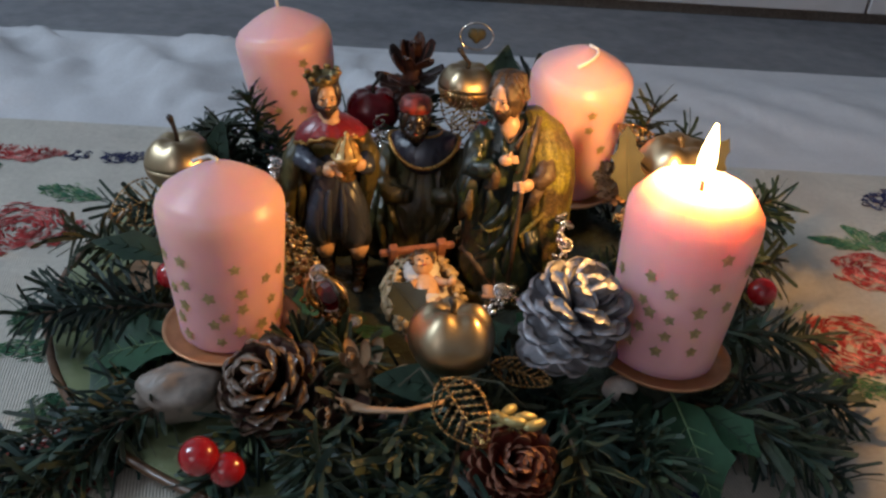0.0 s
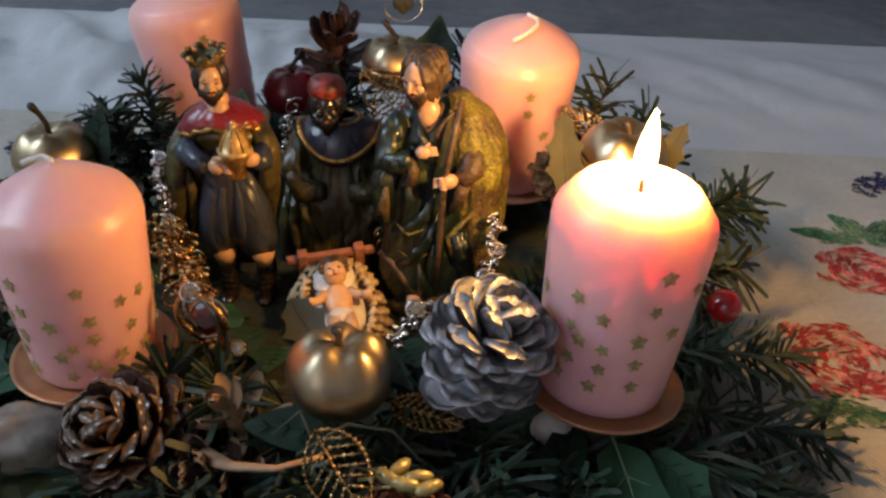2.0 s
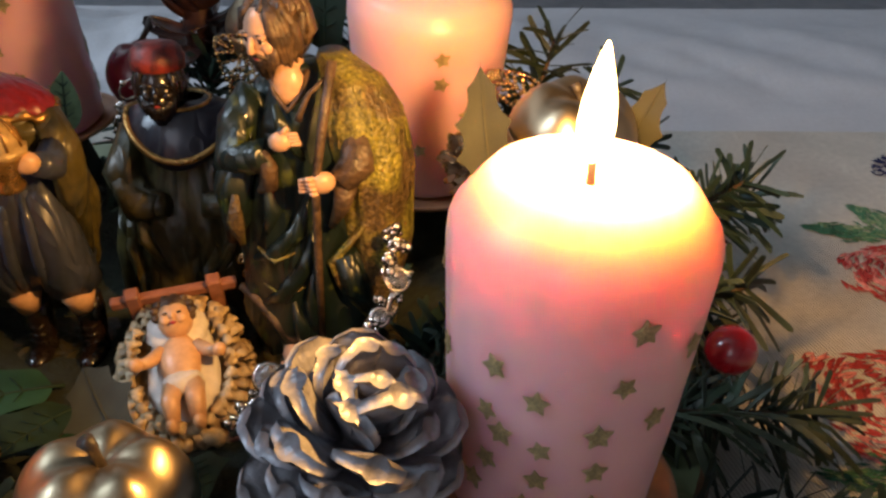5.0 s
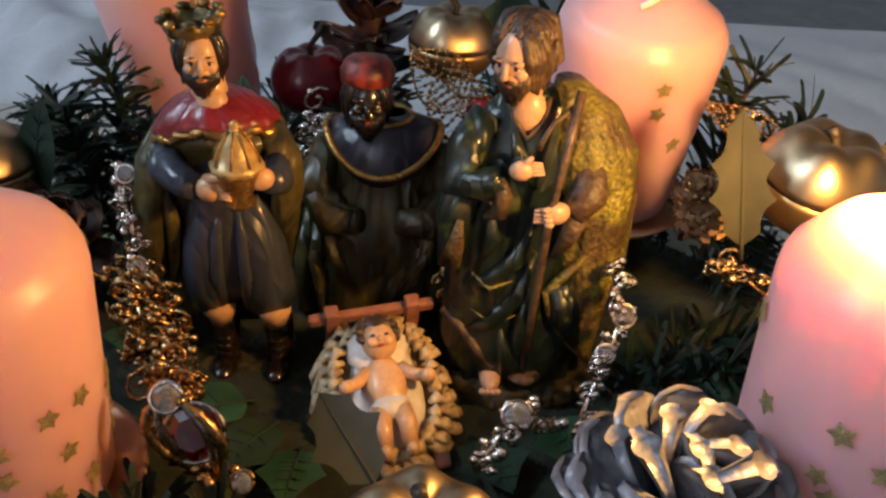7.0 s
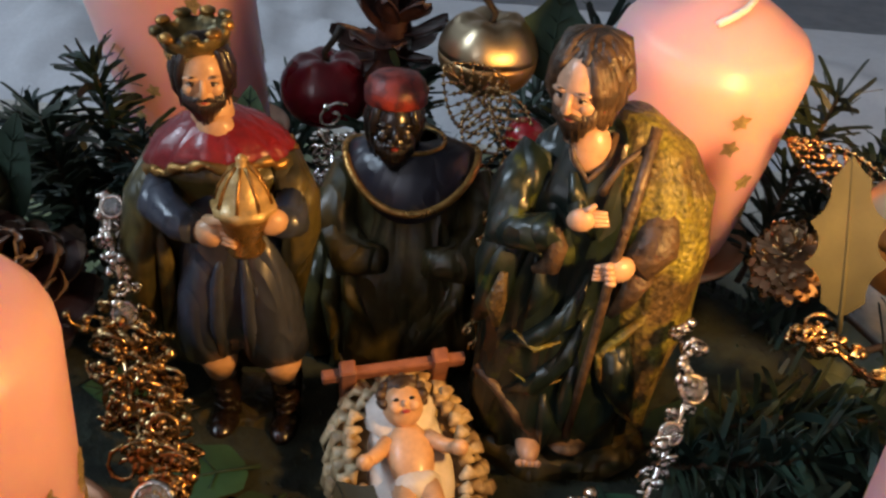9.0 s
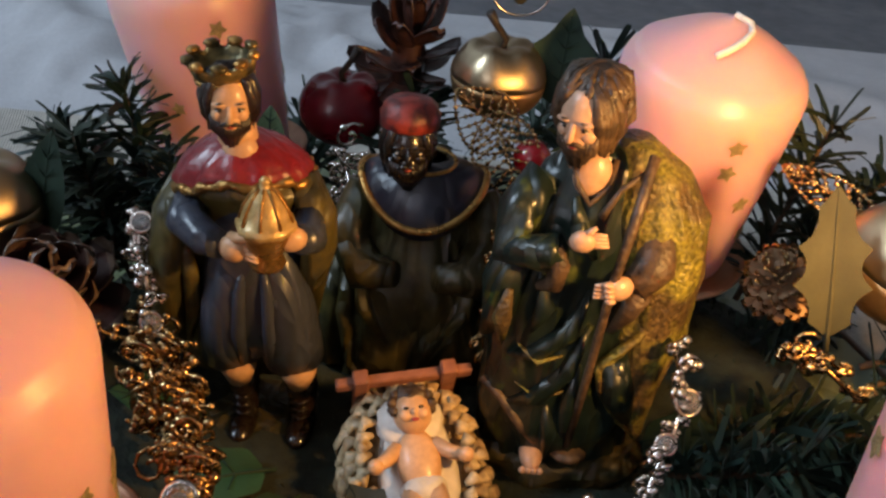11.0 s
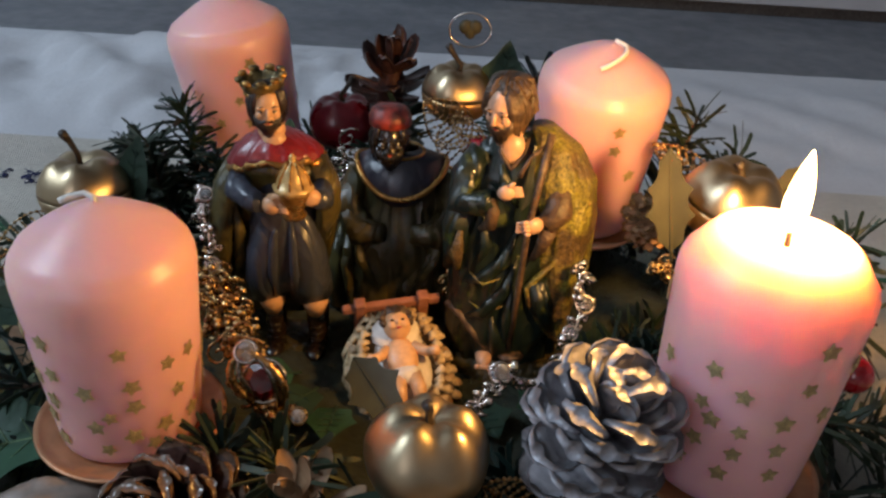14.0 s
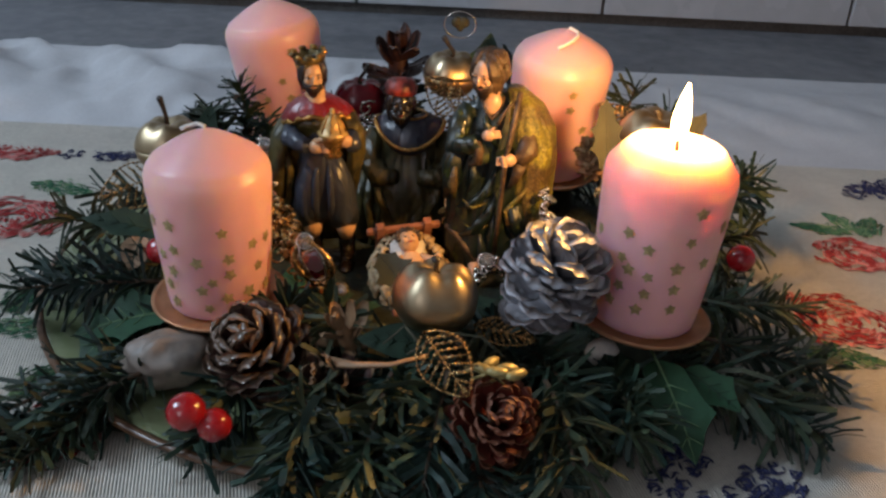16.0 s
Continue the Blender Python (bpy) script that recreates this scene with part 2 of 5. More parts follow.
PALEGOLD = material("pale_gold_green", (0.34, 0.29, 0.12), 0.34, 0.3, vary=0.3, scale=400, bump=0.15)
CASKET = material("painted_pale_gold", (0.62, 0.40, 0.14), 0.36, 0.25, vary=0.35, scale=500, bump=0.25, coat=0.25)
TARNISH = material("tarnished_gold", (0.30, 0.21, 0.075), 0.34, 0.55, vary=0.5, scale=400, second=(0.10, 0.085, 0.035), blotch=220, bump=0.3)
EYE = material("painted_black_eye", (0.01, 0.008, 0.007), 0.3)
LIPS = material("painted_red_lips", (0.35, 0.04, 0.03), 0.4)


# ---- mesh tools ----
class Builder:
    """Gathers rings, tubes, balls and sheets into one mesh."""

    def __init__(self):
        self.v, self.f, self.m = [], [], []

    def grid(self, rows, close=True, mat=0, caps=True):
        start, n = len(self.v), len(rows[0])
        for r in rows:
            self.v.extend(tuple(p) for p in r)
        for i in range(len(rows) - 1):
            for j in range(n if close else n - 1):
                a, b = start + i * n + j, start + i * n + (j + 1) % n
                self.f.append((a, b, b + n, a + n))
                self.m.append(mat)
        if close and caps:
            self.f.append(tuple(start + j for j in reversed(range(n))))
            self.f.append(tuple(start + (len(rows) - 1) * n + j for j in range(n)))
            self.m += [mat, mat]

    def ball(self, c, r, mat=0, turn=None, n=14, rings=9, wobble=0.0, seed=0.0):
        r = (r, r, r) if isinstance(r, (int, float)) else r
        rows = []
        for i in range(rings + 1):
            a = math.pi * (0.02 + 0.96 * i / rings) - math.pi / 2
            ring = []
            for j in range(n):
                b = 2 * math.pi * j / n
                d = Vector((math.cos(a) * math.cos(b), math.cos(a) * math.sin(b), math.sin(a)))
                k = 1 + wobble * noise.noise(d * 2.3 + Vector((seed, 0, seed)))
                p = Vector((d.x * r[0] * k, d.y * r[1] * k, d.z * r[2] * k))
                ring.append(Vector(c) + (turn @ p if turn else p))
            rows.append(ring)
        self.grid(rows, mat=mat)

    def tube(self, pts, radii, mat=0, n=8, flat=1.0):
        pts = [Vector(p) for p in pts]
        radii = [radii] * len(pts) if isinstance(radii, (int, float)) else radii
        rows, side = [], None
        for i, p in enumerate(pts):
            d = (pts[min(i + 1, len(pts) - 1)] - pts[max(i - 1, 0)]).normalized()
            if side is None:
                side = d.cross(Vector((0, 0, 1)) if abs(d.z) < 0.9 else Vector((0, 1, 0))).normalized()
            side = (side - d * side.dot(d)).normalized()
            up = d.cross(side)
            rows.append([p + radii[i] * (side * math.cos(2 * math.pi * j / n) + up * flat * math.sin(2 * math.pi * j / n)) for j in range(n)])
        self.grid(rows, mat=mat)

    def lathe(self, profile, mat=0, n=32, c=(0, 0, 0), turn=None, lobes=0, depth=0.0, caps=True):
        rows = []
        for r, z in profile:
            ring = []
            for j in range(n):
                a = 2 * math.pi * j / n
                k = 1 + depth * math.cos(lobes * a) if lobes else 1
                p = Vector((r * k * math.cos(a), r * k * math.sin(a), z))
                ring.append(Vector(c) + (turn @ p if turn else p))
            rows.append(ring)
        self.grid(rows, mat=mat, caps=caps)

    def drape(self, levels, mat=0, n=72, folds=9, seed=0.0):
        """A draped body: levels of (z, x, y, rx, ry, depth of folds)."""
        rows = []
        steps = 4
        for i in range(len(levels) - 1):
            for s in range(steps):
                u = s / steps
                u = u * u * (3 - 2 * u)
                rows.append([a + (b - a) * u for a, b in zip(levels[i], levels[i + 1])])
        rows.append(list(levels[-1]))
        out = []
        for z, x, y, rx, ry, deep in rows:
            ring = []
            for j in range(n):
                a = 2 * math.pi * j / n
                sway = 1.6 * noise.noise((math.cos(a) * 1.7 + seed, math.sin(a) * 1.7, z * 38))
                crease = 1 - abs(math.sin(folds * a * 0.5 + seed + 25 * z + 2.2 * sway)) ** 0.55
                fine = 1 - abs(math.sin(folds * a * 1.0 + 2 * seed - 40 * z + 3 * sway)) ** 0.6
                k = 1 + deep * (0.9 - 3.0 * crease - 0.9 * fine + 0.8 * sway)
                ring.append((x + rx * k * math.cos(a), y + ry * k * math.sin(a), z))
            out.append(ring)
        self.grid(out, mat=mat)

    def mesh(self, name, mats, smooth=True):
        me = bpy.data.meshes.new(name)
        me.from_pydata(self.v, [], self.f)
        for m in mats if isinstance(mats, (list, tuple)) else [mats]:
            me.materials.append(m)
        me.polygons.foreach_set("material_index", self.m)
        me.polygons.foreach_set("use_smooth", [smooth] * len(self.f))
        me.update()
        return me


def part(name, b, mats, parent=None, label="", smooth=True, kind=""):
    """One mesh object, under a thing or a part where one is given."""
    ob = new(name, b.mesh(name, mats, smooth) if isinstance(b, Builder) else b)
    if parent:
        ob.parent = parent
    return tagged(ob, label=label, kind=kind)


def thing(name, label, category, m=None, group="", kind=""):
    ob = new(name)
    ob.empty_display_size = 0.01
    if m is not None:
        ob.matrix_world = m
    return tagged(ob, label, category, group, kind)


def box(x0, x1, y0, y1, z0, z1, bevel=0.0):
    """A box with chamfered edges, as a Builder."""
    b, rows = Builder(), []
    c = min(bevel, (x1 - x0) / 3, (y1 - y0) / 3, (z1 - z0) / 3)
    for z, i in ((z0, c), (z0 + c, 0), (z1 - c, 0), (z1, c)) if c else ((z0, 0), (z1, 0)):
        rows.append(
            [(x0 + i, y0 + i + c, z), (x0 + i + c, y0 + i, z), (x1 - i - c, y0 + i, z), (x1 - i, y0 + i + c, z),
             (x1 - i, y1 - i - c, z), (x1 - i - c, y1 - i, z), (x0 + i + c, y1 - i, z), (x0 + i, y1 - i - c, z)] if c else
            [(x0, y0, z), (x1, y0, z), (x1, y1, z), (x0, y1, z)])
    b.grid(rows)
    return b


def basis(at, axis, roll=0.0):
    """A pose at a point whose z runs along axis."""
    q = Vector(axis).to_track_quat("Z", "Y")
    return Matrix.Translation(at) @ q.to_matrix().to_4x4() @ Matrix.Rotation(radians(roll), 4, "Z")


# ---- the room ----
TILES_Y = 0.715
floor = part("floor", box(-1.6, 1.9, -2.2, 0.8, -0.80, -0.75), FLOOR)
tagged(floor, "plain brown floor below the table", "floor", kind="structure")
ceiling = part("ceiling", box(-1.6, 1.9, -2.2, 0.8, 1.65, 1.70), PLASTER)
tagged(ceiling, "plain painted ceiling", "ceiling", kind="structure")
wall_north = part("wall_north", box(-1.6, 1.9, TILES_Y + 0.004, 0.80, -0.75, 1.65), GROUT)
tagged(wall_north, "grouted wall behind the table, clad with pale tiles", "wall", kind="structure")
def pierced(boxes):
    """Several blocks of one wall in one mesh."""
    b = Builder()
    for args in boxes:
        k = box(*args)
        o = len(b.v)
        b.v += k.v
        b.f += [tuple(i + o for i in f) for f in k.f]
        b.m += k.m
    return b


wall_south = part("wall_south", pierced(((-1.6, -1.50, -2.3, -2.2, -0.75, 1.65), (-0.60, 1.9, -2.3, -2.2, -0.75, 1.65), (-1.50, -0.60, -2.3, -2.2, -0.75, 0.67), (-1.50, -0.60, -2.3, -2.2, 1.57, 1.65))), PLASTER, smooth=False)
tagged(wall_south, "plain painted wall with a window opening", "wall", kind="structure")
window_2 = thing("window_2", "white-framed window that lets in cool daylight", "window", kind="structure")
for x0, x1, z0, z1 in ((-1.50, -1.46, 0.67, 1.57), (-0.64, -0.60, 0.67, 1.57), (-1.46, -0.64, 0.67, 0.71), (-1.46, -0.64, 1.53, 1.57)):
    part("window_frame", box(x0, x1, -2.28, -2.22, z0, z1, 0.004), WHITEPAINT, window_2, smooth=False)
wall_east = part("wall_east", box(1.9, 2.0, -2.2, 0.8, -0.75, 1.65), PLASTER)
tagged(wall_east, "plain painted wall", "wall", kind="structure")
wall_west = part("wall_west", pierced([(-1.7, -1.6, *q) for q in ((-2.2, -0.58, -0.75, 1.65), (0.08, 0.72, -0.75, 1.65), (-0.58, 0.08, -0.75, 0.98), (-0.58, 0.08, 1.62, 1.65))]), PLASTER, smooth=False)
tagged(wall_west, "plain painted wall with a window opening", "wall", kind="structure")
window_1 = thing("window_1", "white-framed window that lets in cool daylight", "window", kind="structure")
for y0, y1, z0, z1 in ((-0.58, -0.54, 0.98, 1.62), (0.04, 0.08, 0.98, 1.62), (-0.54, 0.04, 0.98, 1.02), (-0.54, 0.04, 1.58, 1.62)):
    part("window_frame", box(-1.68, -1.62, y0, y1, z0, z1, 0.004), WHITEPAINT, window_1, smooth=False)

table = thing("table", "dark grey laminate table top pushed against the tiled wall", "table")
part("tabletop", box(-1.05, 1.05, -0.62, 0.70, -0.034, -0.002, 0.003), GREYTOP, table, smooth=False)
for x in (-0.98, 0.98):
    for y in (-0.55, 0.63):
        part("leg", box(x - 0.03, x + 0.03, y - 0.03, y + 0.03, -0.75, -0.034, 0.003), WOOD, table, smooth=False)


# ---- cloths ----
def sheet(x0, x1, y0, y1, nx, ny, height, thick, mat, name, label):
    b = Builder()
    top = [[(x0 + (x1 - x0) * i / nx, y0 + (y1 - y0) * j / ny) for i in range(nx + 1)] for j in range(ny + 1)]
    b.grid([[(x, y, height(x, y)) for x, y in r] for r in top], close=False)
    b.grid([[(x, y, height(x, y) - thick) for x, y in reversed(r)] for r in top], close=False)
    ring = [top[0][i] for i in range(nx + 1)] + [top[j][nx] for j in range(1, ny + 1)] + [top[ny][i] for i in reversed(range(nx))] + [top[j][0] for j in reversed(range(1, ny))]
    b.grid([[(x, y, height(x, y) - thick) for x, y in ring], [(x, y, height(x, y)) for x, y in ring]], caps=False)
    return tagged(part(name, b, mat), label, "tablecloth")


def smooth(a, b, x):
    u = min(max((x - a) / (b - a), 0), 1)
    return u * u * (3 - 2 * u)


def crumple(x, y):
    far = smooth(0.20, 0.30, y) * (1 - 0.985 * smooth(0.37, 0.455, y)) * (1 - 0.75 * smooth(-0.05, 0.2, x))
    fold = noise.noise((x * 9 + y * 7, y * 5 - x * 3, 0.3)) + 0.5 * noise.noise((x * 21 + y * 15, y * 12, 2.0))
    puff = noise.noise((x * 30 + 2.5 * fold, y * 19 + x * 8, 7.0)) + 0.5 * noise.noise((x * 62, y * 44 - x * 20, 3.0))
    crease = 1 - abs(noise.noise((x * 22 - y * 26, x * 11 + y * 9, 5.0))) * 2
    return far * (0.016 + 0.024 * fold + 0.0085 * puff + 0.0045 * crease) + 0.0006 * noise.noise((x * 30, y * 30, 0))


RUN_END = 0.206
sheet(-0.95, 0.95, -0.58, 0.467, 230, 150, crumple, 0.0015, SHEET, "white_tablecloth", "crumpled white cloth spread over the dark table")
runner = sheet(-0.90, 0.90, -0.56, RUN_END, 60, 30, lambda x, y: 0.0035 + 0.0006 * noise.noise((x * 8, y * 8, 4)) + 0.006 * smooth(0.16, 0.21, y) * (1 - smooth(-0.1, 0.1, x)),
               0.0012, RUNNER, "embroidered_tablecloth", "cream ribbed cloth with red embroidered roses")


def stitches(b, cx, cy, rx, ry, turn, count, size, mats, seed, swirl=True):
    """Short raised threads that fill an oval."""
    rnd = random.Random(seed)
    for k in range(count):
        r, a = math.sqrt(rnd.random()), rnd.random() * 2 * math.pi
        edge = 1 + 0.16 * math.sin(3 * a + seed) + 0.10 * math.sin(7 * a + seed)
        u, v = r * edge * math.cos(a) * rx, r * edge * math.sin(a) * ry
        d = (a + math.pi / 2 + rnd.uniform(-0.5, 0.5)) if swirl else rnd.uniform(-0.5, 0.5)
        c, s = math.cos(turn), math.sin(turn)
        px, py = cx + u * c - v * s, cy + u * s + v * c
        d += turn
        L, w, z = size * rnd.uniform(0.7, 1.5), size * 0.32, 0.0042 + 0.0004 * rnd.random()
        e, f = Vector((math.cos(d), math.sin(d), 0)) * L, Vector((-math.sin(d), math.cos(d), 0)) * w
        p = Vector((px, py, z))
        o = len(b.v)
        b.v += [tuple(p - e), tuple(p + f), tuple(p + e), tuple(p - f), tuple(p + Vector((0, 0, 0.0006)))]
        m = mats[0] if noise.noise((px * 130, py * 130, seed)) + rnd.uniform(-0.25, 0.25) < 0.12 else mats[1]
        for i in range(4):
            b.f.append((o + (i + 1) % 4, o + 4, o + i))
            b.m.append(m)


def rose(x, y, rx, ry, turn, seed):
    b = Builder()
    stitches(b, x, y, rx, ry, radians(turn), 420, 0.0030, (0, 1), seed)
    part("rose_motif", b, [ROSE, ROSELIGHT], runner, "red and pink stitched rose", smooth=False)


def leaf_motif(x, y, rx, ry, turn, seed):
    b = Builder()
    c, s = math.cos(radians(turn)), math.sin(radians(turn))
    for k in range(9):
        u = (k - 4) / 4.6
        stitches(b, x + u * rx * c, y + u * rx * s, rx * 0.2, ry * (1 - u * u) + 0.0008, radians(turn), 22, 0.0024, (0, 1), seed + k, False)
    part("leaf_motif", b, [LEAFTHREAD, LEAFTHREAD2], runner, "green stitched leaf", smooth=False)


def blue_motif(x, y, size, seed):
    b, rnd = Builder(), random.Random(seed)
    for k in range(9):
        cx, cy = x + rnd.uniform(-1, 1) * size, y + rnd.uniform(-0.7, 0.7) * size
        for q in range(5):
            a = q * 1.257 + k
            stitches(b, cx + 0.0062 * math.cos(a), cy + 0.0062 * math.sin(a), 0.0034, 0.0034, a, 9, 0.0022, (0, 0), seed + k * 7 + q)
    part("blue_flower_motif", b, [BLUETHREAD], runner, "dark blue stitched blossoms", smooth=False)


for args in ((0.224, -0.024, 0.033, 0.026, -30, 1), (0.266, 0.055, 0.032, 0.021, -8, 2), (-0.252, 0.050, 0.032, 0.030, 25, 3), (-0.306, 0.162, 0.034, 0.020, 10, 4),
             (-0.157, -0.144, 0.032, 0.020, 20, 5), (-0.36, -0.02, 0.03, 0.024, 0, 6), (0.36, -0.12, 0.03, 0.026, 40, 7), (0.40, 0.13, 0.03, 0.024, 10, 8)):
    rose(*args)
for args in ((0.207, -0.058, 0.021, 0.010, -10, 11), (0.272, 0.100, 0.018, 0.009, 118, 12), (0.252, 0.092, 0.017, 0.007, 165, 13), (-0.243, 0.100, 0.021, 0.011, -15, 14), (-0.192, -0.064, 0.022, 0.010, 10, 15),
             (-0.168, -0.108, 0.013, 0.012, 60, 16), (-0.322, 0.135, 0.016, 0.010, 0, 17), (0.286, 0.098, 0.015, 0.008, 60, 18), (0.222, -0.116, 0.016, 0.007, 60, 19), (-0.205, -0.04, 0.012, 0.012, 80, 20)):
    leaf_motif(*args)
for args in ((0.130, -0.150, 0.030, 21), (-0.245, 0.172, 0.024, 22), (0.318, 0.165, 0.020, 23), (-0.02, -0.26, 0.03, 24)):
    blue_motif(*args)

# ---- the plate and the bed of the wreath ----
plate = thing("plate", "round pale green glazed plate with a brown edge", "plate", pose(-0.02, 0.005, 0.0040))
b = Builder()
b.lathe([(0.001, 0.0), (0.12, 0.0), (0.150, 0.002), (0.179, 0.0075), (0.1795, 0.0095), (0.177, 0.0098), (0.150, 0.0055), (0.118, 0.0035), (0.001, 0.0035)], n=96)
part("dish", b, PLATE, plate)
b = Builder()
b.lathe([(0.1785, 0.0066), (0.1812, 0.0080), (0.1812, 0.0098), (0.1790, 0.0104), (0.1776, 0.0101), (0.1776, 0.0092)], n=96, caps=False)
part("rim", b, PLATERIM, plate, "thin brown rim line")
b = Builder()
rows = []
for r, z in ((0.002, 0.0), (0.125, 0.0), (0.135, 0.006), (0.128, 0.016), (0.108, 0.022), (0.085, 0.019), (0.062, 0.008), (0.002, 0.006)):
    rows.append([(r * (1 + 0.05 * noise.noise((3 * math.cos(a), 3 * math.sin(a), r * 9))) * math.cos(a), r * math.sin(a), z + (0.003 * noise.noise((r * 60 * math.cos(a), r * 60 * math.sin(a), 1)) if z else 0))
                 for a in (2 * math.pi * j / 72 for j in range(72))])
b.grid(rows)
bed = part("wreath_bed", b, FOAM)
bed.matrix_world = pose(-0.005, -0.01, 0.0080)
tagged(bed, "dark mossy foam ring that holds the arrangement", "wreath base")
b, rnd = Builder(), random.Random(77)
for k in range(2600):
    a, r = rnd.uniform(0, 2 * math.pi), 0.128 * math.sqrt(rnd.random())
    z = 0.006 + 0.015 * smooth(0.055, 0.105, r) - 0.003
    p = Vector((r * math.cos(a), r * math.sin(a), z))
    tip = p + Vector((rnd.uniform(-1, 1) * 0.003, rnd.uniform(-1, 1) * 0.003, rnd.uniform(0.003, 0.0065)))
    o = len(b.v)
    b.v += [tuple(p + Vector((0.0008 * math.cos(q), 0.0008 * math.sin(q), 0))) for q in (a, a + 2.1, a + 4.2)] + [tuple(tip)]
    b.f += [(o, o + 1, o + 3), (o + 1, o + 2, o + 3), (o + 2, o, o + 3)]
    b.m += [0, 0, 0]
part("moss", b, NEEDLE2, bed, "short dark moss", smooth=False, kind="stuff")


# ---- candles ----
def star_mesh():
    b = Builder()
    for z, k in ((0.0, 1.0), (0.00035, 0.9)):
        b.v += [((0.0030 if i % 2 == 0 else 0.00165) * k * math.sin(math.pi * i / 5), (0.0030 if i % 2 == 0 else 0.00165) * k * math.cos(math.pi * i / 5), z) for i in range(10)]
    b.f.append(tuple(range(10, 20))[::-1])
    for i in range(10):
        b.f.append((i, (i + 1) % 10, 10 + (i + 1) % 10, 10 + i))
    b.m = [0] * 11
    return b.mesh("star", GLITTER, False)


STAR = star_mesh()


def candle(label, base, top, radius, stars, burning=False, wick="tip", seed=0):
    """A pillar candle with a chamfered shoulder; stars as (angle, height in mm) on its side."""
    base, top = Vector(base), Vector(top)
    height = (top - base).length
    ob = thing("candle", label, "candle", basis(base, top - base), group="pillar candles of the wreath")
    turn = ob.matrix_world.to_3x3()
    b, h, r = Builder(), height, radius
    sh = h - 0.0150 if not burning else h - 0.0095
    lo = 0.85 * r
    prof = [(0.001, 0), (lo - 0.002, 0), (lo - 0.0004, 0.0012), (lo, 0.004), (lo + 0.55 * (r - lo), h * 0.4), (r, sh - 0.006), (r - 0.0002, sh - 0.0025), (r - 0.0010, sh), (r - 0.0026, sh + 0.002)]
    if burning:
        prof += [(r - 0.0050, h - 0.0042), (r - 0.0075, h - 0.0014), (r - 0.0098, h - 0.0002), (r - 0.0115, h - 0.0010), (r - 0.0145, h - 0.0026), (0.004, h - 0.0034), (0.0008, h - 0.0034)]
    else:
        for k in range(13):
            u = k / 12
            prof.append(((r - 0.0036) * (1 - u) + 0.0007, sh + 0.0028 + (h - sh - 0.0028) * (0.45 * u + 0.55 * math.sin(u * math.pi / 2))))
        prof.append((0.0004, h + 0.0004))
    b.lathe(prof, n=96)
    body = part("wax_body", b, WAX, ob)
    b = Builder()
    if burning:
        z = h - 0.0036
        b.tube([(0, 0, z), (0.0003, 0, z + 0.003), (0.001, -0.0002, z + 0.0055), (0.0022, -0.0003, z + 0.0075)], [0.0009, 0.0008, 0.0008, 0.0006], n=8)
        burnt = part("wick", b, BURNT, ob, "charred black wick")
        f = Builder()
        f.lathe([(0.0004, 0.0), (0.0021, 0.0015), (0.0033, 0.0045), (0.0036, 0.0080), (0.0031, 0.0125), (0.0021, 0.0172), (0.0009, 0.0212), (0.0002, 0.0232)], n=20, c=(0.0010, 0, z + 0.004))
        flame = part("flame", f, FLAME, burnt, "bright burning flame")
        flame.visible_shadow = False
    elif wick == "lying":
        lie = turn.inverted()
        pts = []
        for px, py in ((0.0005, 0.0010), (0.0050, -0.0010), (0.0048, -0.0050), (0.0020, -0.0090), (-0.0020, -0.0120), (-0.0055, -0.0135)):
            u = 1 - (math.hypot(px, py) - 0.0007) / (r - 0.0036)
            q = lie @ Vector((px, py, 0))
            pts.append((q.x, q.y, sh + 0.0028 + (h - sh - 0.0028) * (0.45 * u + 0.55 * math.sin(u * math.pi / 2)) + 0.0008))
        b.tube(pts, 0.0010, n=8)
        part("wick", b, WICK, ob, "white waxed wick bent flat")
    elif wick == "curl":
        b.tube([(0, 0, h - 0.001), (0, 0.001, h + 0.0010), (-0.003, 0.002, h + 0.0014), (-0.007, 0.001, h + 0.0006), (-0.0095, 0.0, h - 0.0004)], 0.0009, n=8)
        part("wick", b, WICK, ob, "short white wick bent over")
    else:
        b.tube([(0, 0, h - 0.001), (0.0002, 0, h + 0.004), (0.001, 0, h + 0.008)], 0.0010, n=8)
        part("wick", b, WICK, ob, "short upright white wick")
    rnd = random.Random(seed)
    back = turn.inverted()
    for a, z in stars:
        d = back @ Vector((math.cos(radians(a)), math.sin(radians(a)), 0))
        d.z = 0
        d.normalize()
        s = new("star", STAR)
        s.parent = body
        up = Vector((0, 0, 1))
        side = up.cross(d)
        m = Matrix((side, up, d)).transposed().to_4x4()
        s.matrix_basis = Matrix.Translation(d * (radius * (0.85 + 0.15 * min(z * 0.001 / (height - 0.02), 1)) + 0.0001) + up * z * 0.001) @ m @ Matrix.Rotation(rnd.uniform(0, 6), 4, "Z") @ Matrix.Diagonal((*[rnd.uniform(0.85, 1.1)] * 3, 1))
        tagged(s, label="gold glitter star")
    return ob


def saucer(at, axis, r=0.0298):
    ob = thing("candle_saucer", "copper-coloured round metal saucer under a candle", "candle saucer", basis(at, axis), "candle saucers")
    b = Builder()
    b.lathe([(0.001, 0.0), (r - 0.005, 0.0), (r - 0.0015, 0.0014), (r, 0.0032), (r - 0.0006, 0.0038), (r - 0.002, 0.0030), (r - 0.0045, 0.0017), (0.001, 0.0015)], n=64)
    part("dish", b, COPPER, ob)
    b = Builder()
    b.lathe([(0.001, -0.018), (0.0016, -0.016), (0.0016, 0.0002)], n=10)
    part("pin", b, COPPER, ob, "short metal pin")
    return ob


